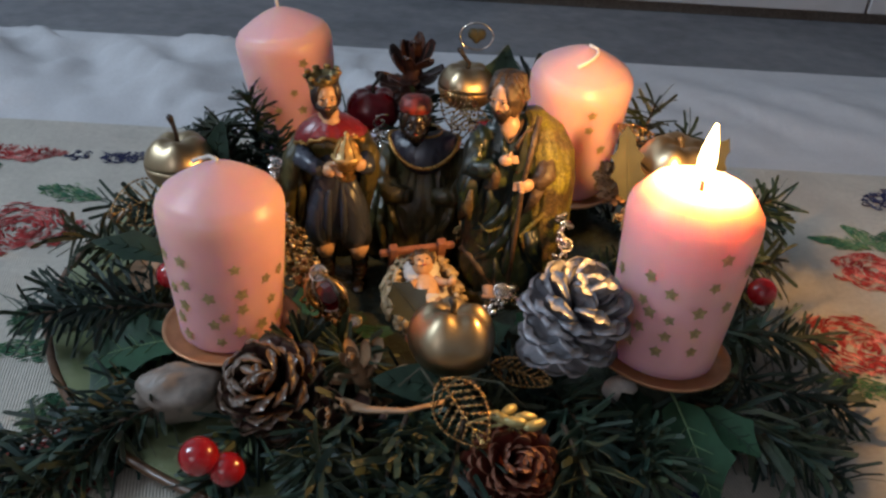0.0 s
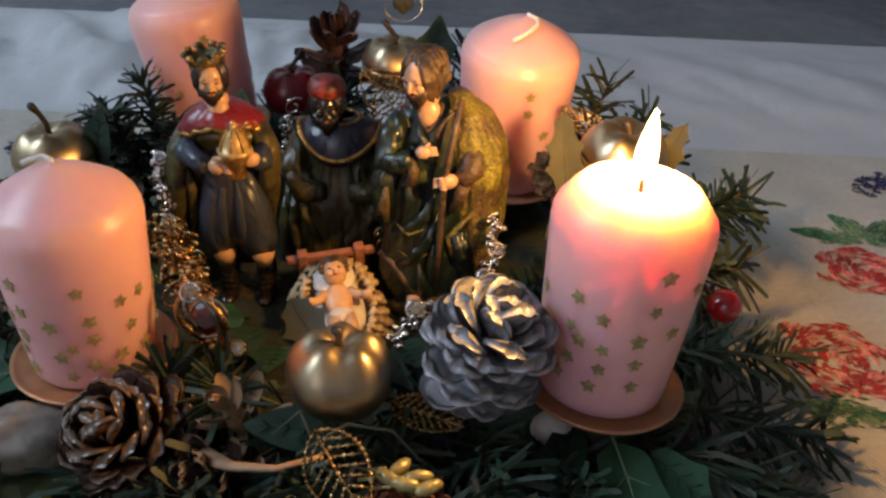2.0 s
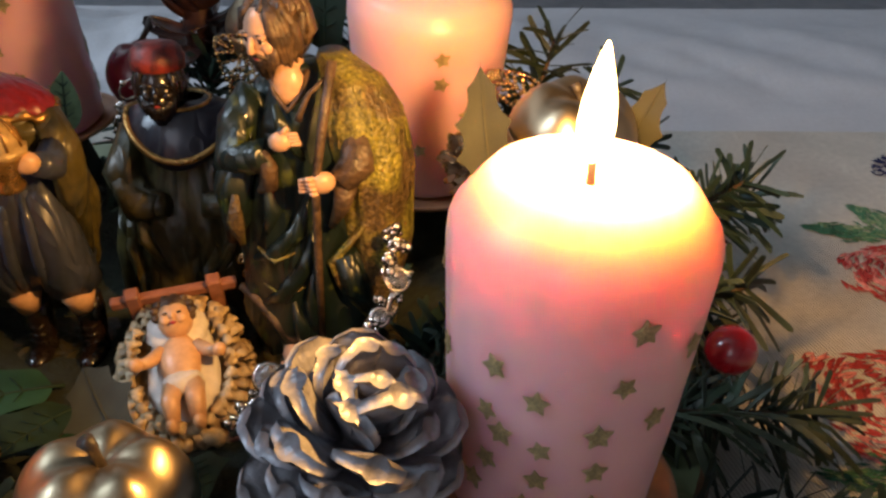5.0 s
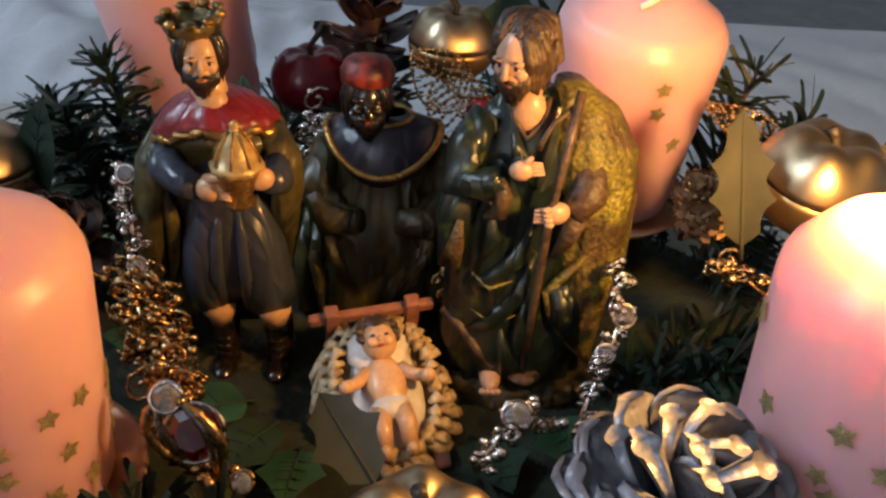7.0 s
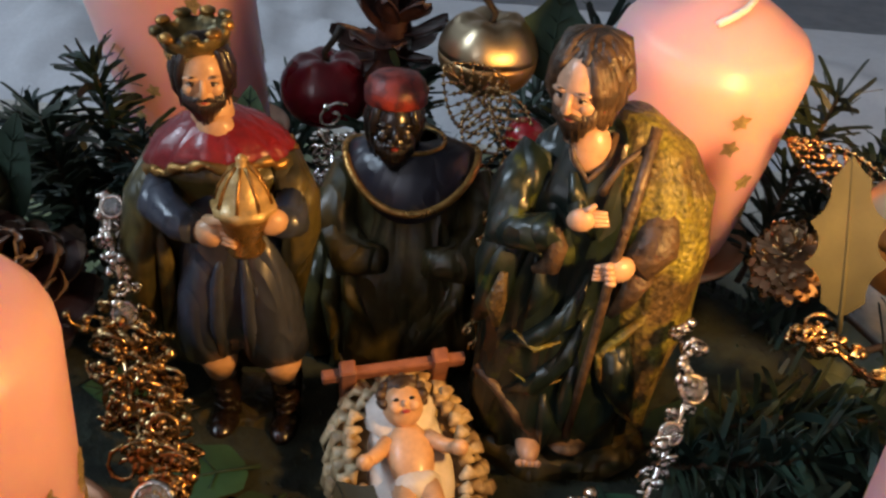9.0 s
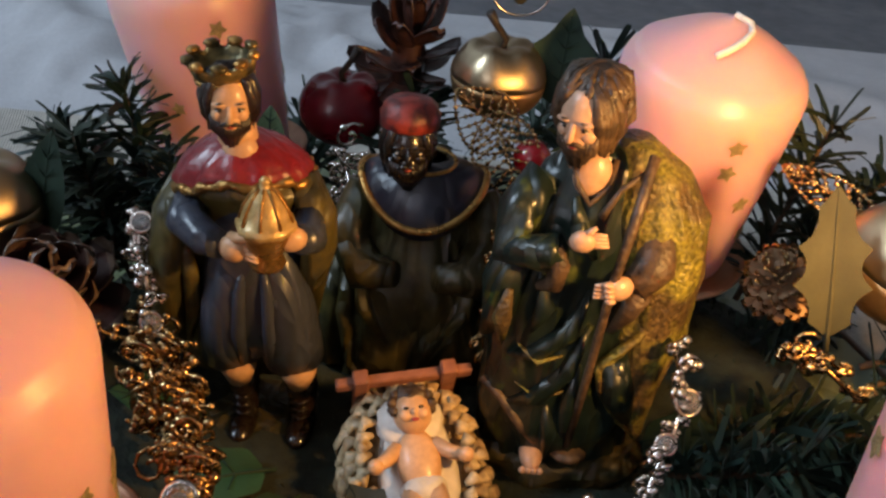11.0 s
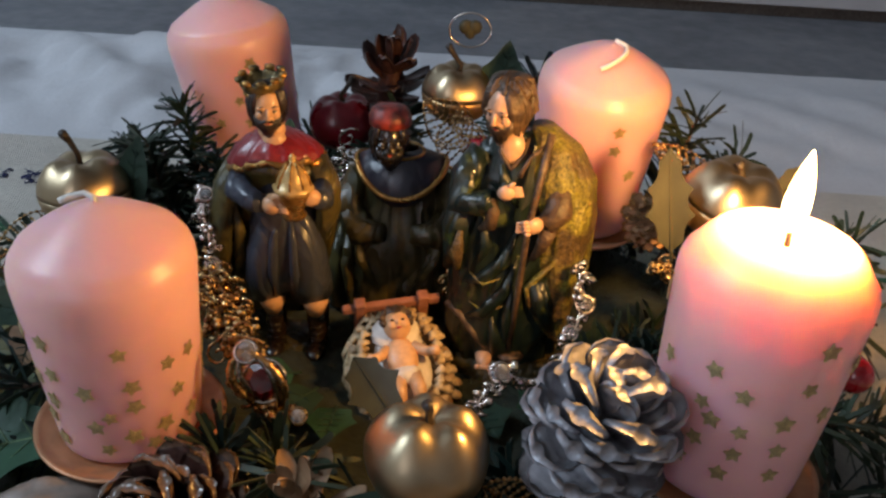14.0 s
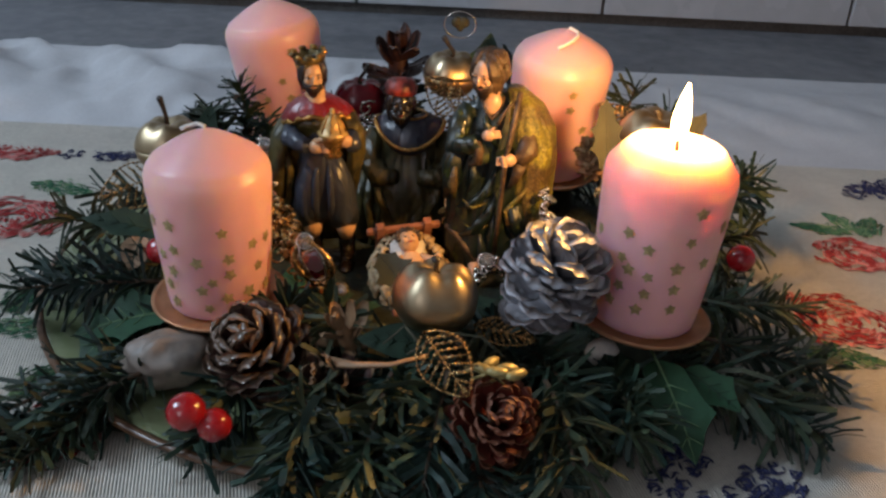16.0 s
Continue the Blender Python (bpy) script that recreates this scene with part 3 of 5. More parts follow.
CL_STARS = [(-117, 46.9), (-67, 44.6), (-16, 35.7), (-36, 35.9), (-134, 31.0), (-116, 35.4), (-62, 31.8), (-29, 23.9), (-93, 30.7), (-122, 24.2), (-62, 24.1), (-131, 16.5), (-80, 20.8), (-91, 16.9), (-42, 13.4),
            (-66, 12.4), (-125, 8.1), (-86, 7.7), (-52, 7.4), (-16, 12.0), (-141, 46.1)]
CR_STARS = [(165, 50.9), (-169, 37.7), (-133, 42.5), (-81, 54.9), (-84, 42.8), (-113, 37.7), (-136, 31.4), (-128, 27.4), (-91, 31.3), (-109, 26.3), (-64, 33.1), (-135, 19.2), (-89, 22.0), (-109, 18.6), (-114, 11.0),
            (-87, 13.0), (-50, 47.6), (-165, 24.5), (-143, 11.5)]
CR_STARS = [(a + (8 if -100 < a < 0 else 2), 1.03 * z + 2.5) for a, z in CR_STARS]
rnd = random.Random(7)
far_side = [(rnd.uniform(10, 130), rnd.uniform(8, 52)) for _ in range(14)]
CANDLES = (
    ("unlit pink pillar candle with gold stars, cool-lit, beside a brown cone", (-0.0912, -0.084, 0.0385), (-0.0912, -0.088, 0.1182), 0.0260, CL_STARS + far_side, False, "curl"),
    ("burning pink pillar candle with gold stars and a melted top", (0.0945, -0.0960, 0.0462), (0.0982, -0.0945, 0.1245), 0.0267, CR_STARS + far_side, True, ""),
    ("unlit pink pillar candle with an upright wick behind the crowned figure", (-0.0890, 0.092, 0.0540), (-0.1005, 0.088, 0.1350), 0.0274, [(-59, 56), (-76, 40), (-69, 29), (-100, 30), (-120, 20), (-45, 22)] + far_side, False, "tip"),
    ("unlit pink pillar candle with a white wick bent flat", (0.0655, 0.052, 0.0560), (0.0680, 0.0385, 0.1365), 0.0270, [(-81, 56.7), (-81, 48), (-110, 30), (-60, 35), (-95, 22), (-40, 20)] + far_side, False, "lying"),
)
for k, (label, base, top, r, stars, lit, wick) in enumerate(CANDLES):
    candle(label, base, top, r, stars, lit, wick, k)
    axis = Vector(top) - Vector(base)
    saucer(Vector(base) - axis.normalized() * 0.0021, axis)
    # a foam post carries each saucer
    b = Builder()
    b.lathe([(0.018, 0.0), (0.017, base[2] * 0.5), (0.013, base[2] - 0.012), (0.004, base[2] - 0.0116)], n=20)
    post = part("foam_post", b, FOAM)
    post.matrix_world = pose(base[0], base[1], 0.0085)
    tagged(post, "dark foam post under a candle saucer", "foam post", "foam posts")


# ---- apples ----
def apple(label, at, r, mats, axis=(0, 0, 1), roll=0.0, stem_bend=(0.006, 0.0), category="apple ornament", seam=True, stem=1.0, lobe=0.035):
    ob = thing("apple", label, category, basis(at, axis, roll), group="apple ornaments")
    b = Builder()
    prof = []
    for i in range(25):
        a = math.pi * i / 24
        rr = r * math.sin(a) * (1 + 0.06 * math.cos(a))
        z = -r * math.cos(a) * 0.88
        if a > 2.4:
            z -= r * 0.62 * ((a - 2.4) / 0.74) ** 1.6 * 0.55
        if a < 0.5:
            z += r * 0.25 * (1 - a / 0.5)
        prof.append((max(rr, 0.0002), z))
    half = 12
    for k, (lo, hi) in enumerate(((0, half), (half, 24)) if seam else ((0, 24),)):
        n = 60
        rows = []
        for rr, z in prof[lo:hi + 1]:
            ring = []
            for j in range(n):
                a = 2 * math.pi * j / n
                lob = 1 + lobe * smooth(-r * 0.9, r * 0.7, z) * math.cos(5 * a) * (1 if rr > r * 0.25 else 0.3)
                zz = z + (0.015 + lobe) * r * smooth(0.3 * r, r, z) * math.cos(5 * a) * smooth(0, r * 0.4, rr)
                grow = 1.004 if (seam and k == 1) else 1.0
                ring.append((rr * lob * grow * math.cos(a), rr * lob * grow * math.sin(a), zz))
            rows.append(ring)
        b.grid(rows, mat=k if seam else 1)
    fruit = part("fruit", b, list(mats), ob)
    b = Builder()
    top = prof[-1][1]
    b.tube([(0, 0, top), (0.001, 0, top + 0.004 * stem), (stem_bend[0] * 0.5, stem_bend[1] * 0.5, top + 0.009 * stem), (stem_bend[0], stem_bend[1], top + 0.0135 * stem)], [0.0012, 0.0011, 0.0012, 0.0017], n=8)
    part("stem", b, STEM, fruit, "dark curved stem")
    return ob


apple("satin gold apple in front of the crib with a notched crown", (0.0055, -0.1220, 0.0655), 0.0172, (GOLDLOW, GOLD), (0.06, 0.10, 1), 20, (0.0015, 0.002), seam=False, stem=0.55, lobe=0.055)
apple("satin gold apple with a long dark stem beside a bead leaf", (-0.1375, 0.0080, 0.0740), 0.0178, (GOLD, GOLD), (-0.05, 0.0, 1), 10, (0.017, 0.001), stem=1.5)
apple("round gold apple with an equator seam between the rear candles", (0.0080, 0.0790, 0.0990), 0.0162, (GOLDLOW, GOLD), (0, -0.05, 1), 30, (-0.006, 0.0))
apple("satin gold apple glowing warm beside the burning candle", (0.1065, -0.0230, 0.1000), 0.0178, (GOLDLOW, GOLD), (0.1, -0.1, 1), 50, (0.002, 0.002), stem=0.35)
apple("dark red lacquered apple next to the rear candle", (-0.0470, 0.0990, 0.0740), 0.0163, (REDAPPLE, REDAPPLE), (0, 0, 1), 0, (-0.005, 0), seam=False)


# ---- cones ----
def scale_mesh(name, mats, long, wide, thick, cup, tipped):
    """One woody scale: narrow foot, broad rounded tip, cupped and thickened at the rim."""
    b = Builder()
    nu, nv = 9, 7
    for side in (1, -1):
        rows = []
        for i in range(nu + 1):
            u = i / nu
            w = wide * (0.28 + 0.72 * math.sin(min(u * 1.5, 1.0) * math.pi / 2)) * (1.0 if u < 0.62 else math.sqrt(max(1 - ((u - 0.62) / 0.40) ** 2, 0.02)))
            t = thick * (0.5 + 0.9 * u * u)
            row = []
            for j in range(nv):
                v = j / (nv - 1) * 2 - 1
                z = cup * long * u * u + cup * 0.5 * wide * (v * v) + side * t * 0.5 * (1 - 0.5 * v * v)
                row.append((long * u, w * 0.5 * v, z))
            rows.append(row if side > 0 else list(reversed(row)))
        s = len(b.f)
        b.grid(rows, close=False)
        for k in range(s, len(b.f)):
            if (k - s) // (nv - 1) >= nu - (1 if side > 0 else 1):
                b.m[k] = tipped
    n = nv * (nu + 1)
    loop = [i * nv for i in range(nu + 1)] + [nu * nv + j for j in range(1, nv)] + [i * nv + nv - 1 for i in reversed(range(nu))]
    mirror = [n + (i // nv) * nv + (nv - 1 - i % nv) for i in loop]
    for k in range(len(loop) - 1):
        b.f.append((loop[k], mirror[k], mirror[k + 1], loop[k + 1]))
        b.m.append(tipped)
    return b.mesh(name, list(mats))


def cone(label, at, axis, radius, height, mats, count, mesh_args, seed, low=-0.55, high=1.2, ball=False):
    ob = thing("pine_cone", label, "pine cone", basis(at, axis), group="cones in the wreath")
    b = Builder()
    b.lathe([(0.001, -height * 0.5), (radius * 0.30, -height * 0.42), (radius * 0.33, 0), (radius * 0.2, height * 0.3), (0.001, height * 0.46)], n=16)
    part("core", b, mats[0], ob)
    me = scale_mesh("scale", mats, *mesh_args)
    rnd = random.Random(seed)
    for k in range(count):
        u = (k + 0.5) / count
        a = k * 2.39996
        env = math.sin(math.pi * (0.20 + 0.68 * u)) ** 0.6
        z = height * (u - 0.5) * 0.86
        lift = low + (high - low) * u ** 1.15
        size = (0.45 + 0.55 * env) * rnd.uniform(0.84, 1.14)
        tilt, twist, off, closed = 0.2, 0.35, 0.0, 0.0
        if ball:
            # a rounded cone: the scales stand out evenly on all sides of a short core
            lift, z, tilt, twist = math.asin(-0.93 + 1.90 * u), height * (u - 0.4) * 0.5, 0.13, 0.28
            size, off, closed = rnd.uniform(0.88, 1.10), radius * 0.30, 0.28
        s = new("scale", me)
        s.parent = ob
        s.matrix_basis = Matrix.Translation((0, 0, z - 0.1 * height)) @ Matrix.Rotation(a, 4, "Z") @ Matrix.Rotation(-lift + rnd.uniform(-tilt, tilt), 4, "Y") @ Matrix.Translation((off, 0, 0)) @ Matrix.Rotation(-closed, 4, "Y") @ Matrix.Rotation(rnd.uniform(-twist, twist), 4, "X") @ Matrix.Diagonal((size, size, size, 1))
    return ob


cone("brown pine cone with glossy pale-rimmed scales", (-0.0640, -0.1250, 0.0360), (-0.3, -0.55, 0.80), 0.018, 0.020, (CONE, CONETIP), 88, (0.0172, 0.0120, 0.0026, 0.06, 1), 3, ball=True)
cone("silver-painted pine cone beside the burning candle", (0.0525, -0.1150, 0.0730), (0.30, -0.10, 0.95), 0.018, 0.020, (CONESILVER, CONESILVERTIP), 60, (0.0160, 0.0138, 0.0036, -0.03, 0), 5, ball=True)
cone("small red-brown cone with tan scale edges", (0.0290, -0.1590, 0.0330), (0.2, -0.6, 0.75), 0.015, 0.018, (CONERED, CONEREDTIP), 120, (0.0136, 0.0062, 0.0014, 0.04, 1), 7, ball=True)
cone("dark brown open cone at the back", (-0.0240, 0.1020, 0.0950), (0.1, -0.3, 1), 0.02, 0.030, (CONE, CONETIP), 30, (0.0210, 0.0090, 0.0014, 0.25, 0), 9)
cone("dark brown cone behind the unlit front candle", (-0.1130, -0.0060, 0.0560), (0.2, -0.5, 0.8), 0.018, 0.030, (CONE, CONETIP), 46, (0.0190, 0.0115, 0.0015, 0.22, 1), 11)
cone("small pale spiky cone beside the gold-green leaf", (0.0795, -0.0150, 0.0870), (-0.4, -0.5, 0.8), 0.012, 0.02, (SHAVING, BEADGOLD), 90, (0.0092, 0.0032, 0.0008, 0.10, 1), 13)
cone("dried brown shaving-like cone beside the front gold apple", (-0.0300, -0.1200, 0.0420), (-0.3, -0.3, 0.9), 0.012, 0.022, (SHAVING, SHAVING), 15, (0.0165, 0.0060, 0.0009, 0.30, 1), 15)
cone("small half-hidden brown cone by the twig", (-0.0330, -0.1400, 0.0350), (-0.6, -0.5, 0.6), 0.012, 0.020, (CONE, SHAVING), 18, (0.0150, 0.0085, 0.0010, 0.30, 1), 17)


# ---- greenery ----
def sprig(at, to, needles, length, mat, seed, spread=1.0, droop=0.3, wide=1.0):
    """A wired artificial fir tip: a twig with flat ribbon needles all round."""
    rnd = random.Random(seed)
    p0, p1 = Vector(at), Vector(to)
    ob = thing("fir_sprig", "artificial dark green fir sprig with flat ribbon needles", "fir sprig", Matrix.Translation(p0), group="fir sprigs of the wreath")
    span = p1 - p0
    side = span.cross(Vector((0, 0, 1)))
    bend = side.normalized() * rnd.uniform(-0.12, 0.12) * span.length

    def on(u):
        return span * u + bend * u * (1 - u) * 2 + Vector((0, 0, -droop * span.length * u * u * 0.3))

    b = Builder()
    b.tube([on(i / 6) for i in range(7)], [0.0012 - 0.0001 * i for i in range(7)], n=6)
    part("twig", b, TWIG, ob)
    b = Builder()
    for k in range(needles):
        u = 0.08 + 0.94 * k / needles
        c = on(min(u, 1.0))
        d = (on(min(u + 0.05, 1.05)) - on(u - 0.05)).normalized()
        a = k * 2.4 + rnd.uniform(-0.4, 0.4)
        e1 = d.cross(Vector((0.1, 0.2, 1))).normalized()
        e2 = d.cross(e1)
        out = e1 * math.cos(a) + e2 * math.sin(a)
        way = (d * rnd.uniform(0.25, 1.1) + out * spread + Vector((rnd.uniform(-1, 1), rnd.uniform(-1, 1), rnd.uniform(-1, 1))) * 0.4).normalized()
        L = length * rnd.uniform(0.65, 1.15) * (1 - 0.25 * u)
        w = rnd.uniform(0.0007, 0.00125) * wide
        flat = way.cross(out + Vector((rnd.uniform(-1, 1), rnd.uniform(-1, 1), rnd.uniform(-1, 1))) * 0.6).normalized() * w
        sag = Vector((0, 0, -1)) * rnd.uniform(0, 0.4) * L + flat * rnd.uniform(-4, 4)
        th = way.cross(flat).normalized() * 0.00012
        rows = []
        for q, (s, k2) in enumerate(((0, 0.7), (0.5, 1.0), (0.92, 0.95), (1.0, 0.55))):
            p = c + way * L * s + sag * s * s
            if p0.z + p.z < 0.006:
                p.z = 0.006 - p0.z + rnd.uniform(0, 0.001)
            f = flat * k2
            rows.append([p - f - th, p + f - th, p + f + th, p - f + th])
        b.grid(rows)
    part("needles", b, mat, ob, smooth=False, kind="stuff")
    return ob


rnd = random.Random(21)
SPRIGS = [
    # reach over the plate's edge
    ((-0.115, -0.105, 0.024), (-0.185, -0.150, 0.016)), ((-0.105, -0.115, 0.024), (-0.168, -0.163, 0.014)), ((-0.120, -0.118, 0.022), (-0.150, -0.166, 0.014)), ((-0.066, -0.132, 0.030), (-0.084, -0.160, 0.020)),
    ((-0.035, -0.135, 0.030), (-0.045, -0.195, 0.022)), ((-0.005, -0.140, 0.028), (-0.015, -0.200, 0.020)), ((0.020, -0.135, 0.026), (0.030, -0.198, 0.020)), ((0.045, -0.135, 0.030), (0.050, -0.180, 0.022)),
    ((0.075, -0.120, 0.028), (0.084, -0.150, 0.026)), ((0.110, -0.110, 0.030), (0.168, -0.135, 0.020)), ((0.125, -0.090, 0.032), (0.185, -0.090, 0.022)), ((0.130, -0.060, 0.034), (0.180, -0.050, 0.030)),
    ((-0.125, -0.060, 0.030), (-0.185, -0.080, 0.040)), ((-0.125, -0.040, 0.030), (-0.190, -0.050, 0.034)), ((-0.130, -0.020, 0.035), (-0.190, -0.015, 0.045)), ((-0.120, 0.010, 0.030), (-0.185, 0.030, 0.040)),
    # the upright tuft beside the rear candle
    ((-0.105, 0.045, 0.030), (-0.112, 0.056, 0.100)), ((-0.110, 0.040, 0.030), (-0.125, 0.045, 0.085)), ((-0.095, 0.040, 0.030), (-0.095, 0.045, 0.080)), ((-0.118, 0.045, 0.035), (-0.140, 0.060, 0.078)),
    # right rear
    ((0.095, 0.045, 0.040), (0.110, 0.050, 0.110)), ((0.100, 0.035, 0.040), (0.130, 0.045, 0.095)), ((0.120, 0.000, 0.040), (0.165, 0.000, 0.080)), ((0.110, -0.030, 0.035), (0.160, -0.030, 0.060)), ((0.130, 0.020, 0.035), (0.180, 0.030, 0.060)),
    ((0.060, -0.020, 0.020), (0.090, -0.040, 0.050)), ((0.065, -0.035, 0.020), (0.085, -0.060, 0.042)), ((0.075, -0.010, 0.025), (0.110, -0.030, 0.055)), ((0.060, -0.050, 0.020), (0.075, -0.085, 0.045)),
    # between front things
    ((-0.045, -0.085, 0.025), (-0.035, -0.115, 0.050)), ((-0.060, -0.085, 0.025), (-0.055, -0.110, 0.050)), ((0.030, -0.085, 0.020), (0.035, -0.110, 0.042)), ((0.015, -0.100, 0.028), (0.030, -0.150, 0.044)),
    ((-0.010, -0.110, 0.028), (-0.005, -0.155, 0.044)), ((0.045, -0.100, 0.030), (0.060, -0.150, 0.046)), ((-0.045, -0.115, 0.028), (-0.040, -0.165, 0.040)), ((0.080, -0.110, 0.025), (0.085, -0.150, 0.036)),
    # rear ring
    ((-0.060, 0.110, 0.030), (-0.070, 0.160, 0.045)), ((-0.020, 0.110, 0.030), (-0.020, 0.165, 0.050)), ((0.030, 0.110, 0.030), (0.035, 0.160, 0.060)), ((0.070, 0.095, 0.030), (0.090, 0.140, 0.050)),
    ((-0.120, 0.080, 0.030), (-0.165, 0.110, 0.045)), ((0.035, 0.070, 0.050), (0.045, 0.085, 0.112)), ((-0.030, 0.080, 0.040), (-0.020, 0.095, 0.085)), ((0.110, 0.060, 0.035), (0.150, 0.085, 0.055)),
]
for k, (p, q) in enumerate(SPRIGS):
    sprig(p, q, 150 if 16 <= k <= 19 else 100, 0.020 if 16 <= k <= 19 else 0.025, NEEDLE2 if k % 3 == 2 else NEEDLE, 100 + k)
for k, (p, q) in enumerate((((-0.030, -0.135, 0.040), (-0.044, -0.185, 0.030)), ((-0.010, -0.140, 0.040), (-0.020, -0.190, 0.026)), ((0.012, -0.140, 0.042), (0.004, -0.185, 0.026)), ((0.050, -0.140, 0.040), (0.058, -0.178, 0.034)),
                            ((-0.110, -0.125, 0.026), (-0.172, -0.160, 0.016)), ((0.115, -0.115, 0.032), (0.158, -0.128, 0.022)))):
    sprig(p, q, 62, 0.031, NEEDLE2 if k % 2 else NEEDLE, 500 + k, spread=0.9, wide=1.35)
for k in range(26):
    a = rnd.uniform(0, 6.283)
    if 0.4 < a < 2.7 and rnd.random() < 0.3:
        a += 3.1
    r0, r1 = rnd.uniform(0.080, 0.105), rnd.uniform(0.13, 0.175)
    b_ = a + rnd.uniform(-0.35, 0.35)
    if r1 * math.sin(b_) < -0.10 and (-0.125 < r1 * math.cos(b_) < -0.040 or 0.055 < r1 * math.cos(b_) < 0.12):
        continue
    sprig((r0 * math.cos(a), r0 * math.sin(a) - 0.01, 0.020), (r1 * math.cos(b_), r1 * math.sin(b_) - 0.01, rnd.uniform(0.016, 0.034)), 84, 0.023, NEEDLE if k % 2 else NEEDLE2, 300 + k)


def leaf(label, at, tip, face, width, mat, lobes=3, curl=0.15, name="holly_leaf", vein=IVYDARK, side_veins=(0.25, 0.42, 0.58, 0.74)):
    """A stiff cut leaf with pointed lobes, a midrib and thickness."""
    p0, p1 = Vector(at), Vector(tip)
    d = (p1 - p0)
    L = d.length
    d.normalize()
    f = Vector(face)
    f = (f - d * f.dot(d)).normalized()
    s = d.cross(f)
    m = Matrix((d, s, f)).transposed().to_4x4()
    ob = thing(name, label, "leaf", Matrix.Translation(p0) @ m, group="leaves in the wreath")
    b = Builder()
    for k in (1, -1):
        rows = []
        for i in range(37):
            u = i / 36
            w = width * 0.5 * (math.sin(math.pi * min(u * 1.02 + 0.02, 1)) ** 0.7) * (1 + (0.42 * (1 - abs(math.sin(lobes * math.pi * (u - 0.08)))) ** 1.3 - 0.14 if lobes else 0)) * (1 - 0.35 * u)
            z = curl * L * (u - u * u) * 1.2
            row = [(L * u, w * v, z + 0.18 * abs(v) * w + k * 0.00025 * (1 - abs(v) * 0.9)) for v in (-1, -0.66, -0.33, 0, 0.33, 0.66, 1)]
            rows.append(row if k > 0 else row[::-1])
        b.grid(rows, close=False)
    blade = part("blade", b, mat, ob)
    b = Builder()
    b.tube([(L * u, 0, curl * L * (u - u * u) * 1.2 + 0.0003) for u in (-0.12, 0, 0.25, 0.5, 0.75, 0.97)], [0.0007, 0.0006, 0.0005, 0.0004, 0.0003, 0.0001], n=5)
    for u in side_veins:
        for v in (-1, 1):
            b.tube([(L * u, 0, curl * L * (u - u * u) * 1.2 + 0.0003), (L * (u + 0.1), v * width * 0.25 * (1 - 0.5 * u), curl * L * (u - u * u) * 1.2 + 0.0009 + 0.045 * width * (1 - 0.5 * u))], [0.0003, 0.00015], n=4)
    part("midrib", b, vein, blade, "raised leaf veins")
    return ob


leaf("green fabric leaf lying on the plate", (-0.115, -0.080, 0.026), (-0.160, -0.090, 0.016), (0, -0.1, 1), 0.040, IVY, 3, vein=LEAFTHREAD2)
leaf("green fabric leaf beside the mottled stone", (-0.128, -0.068, 0.022), (-0.150, -0.108, 0.014), (0, 0, 1), 0.034, IVY, 3, vein=LEAFTHREAD2)
leaf("green leaf hanging over the plate's edge", (0.098, -0.120, 0.038), (0.108, -0.162, 0.018), (0.2, -0.5, 1), 0.030, IVY, 2, vein=LEAFTHREAD2)
leaf("dark green leaf under the burning candle", (0.085, -0.110, 0.034), (0.075, -0.140, 0.030), (0, -0.4, 1), 0.020, IVYDARK, 2)
leaf("small green leaf under the burning candle", (0.110, -0.120, 0.034), (0.130, -0.140, 0.028), (0, -0.4, 1), 0.020, IVY, 2)
leaf("stiff gold-green leaf beside the crib", (-0.006, -0.086, 0.046), (-0.0225, -0.062, 0.052), (0.1, -0.8, 0.6), 0.019, OLIVELEAF, 3, vein=OLIVELEAF, side_veins=())
leaf("dull green leaf under the front gold apple", (0.012, -0.128, 0.046), (-0.026, -0.132, 0.050), (0.1, -0.7, 0.7), 0.018, IVYDARK, 0)
leaf("stiff gold-green leaf beside the burning candle", (0.0845, -0.037, 0.087), (0.0805, -0.025, 0.121), (-0.3, -0.8, 0.5), 0.016, GOLDLEAF, 4, vein=GOLDLEAF, side_veins=())
leaf("gold-green leaf behind a gold apple", (0.120, -0.015, 0.082), (0.133, -0.012, 0.112), (-0.5, -0.8, 0.4), 0.016, GOLDLEAF, 4, vein=GOLDLEAF, side_veins=())
leaf("dark green leaf behind the rear gold apple", (0.028, 0.080, 0.090), (0.030, 0.082, 0.124), (-0.2, -1, 0.2), 0.022, IVYDARK, 2)
leaf("dark leaf beside the gold apple", (-0.122, 0.010, 0.062), (-0.116, 0.016, 0.096), (-0.1, -1, 0.2), 0.016, IVYDARK, 0)
leaf("pale leaf behind the unlit front candle", (-0.140, -0.040, 0.044), (-0.144, -0.052, 0.030), (-0.1, -1, 0.3), 0.018, SHAVING, 0)
leaf("dark leaf beside the unlit front candle", (-0.120, -0.050, 0.050), (-0.165, -0.052, 0.058), (0, -0.5, 1), 0.018, IVYDARK, 2)
leaf("pale green leaf under the rear candle", (-0.068, 0.062, 0.064), (-0.066, 0.064, 0.088), (0.2, -1, 0.1), 0.014, LEAFTHREAD2, 0)


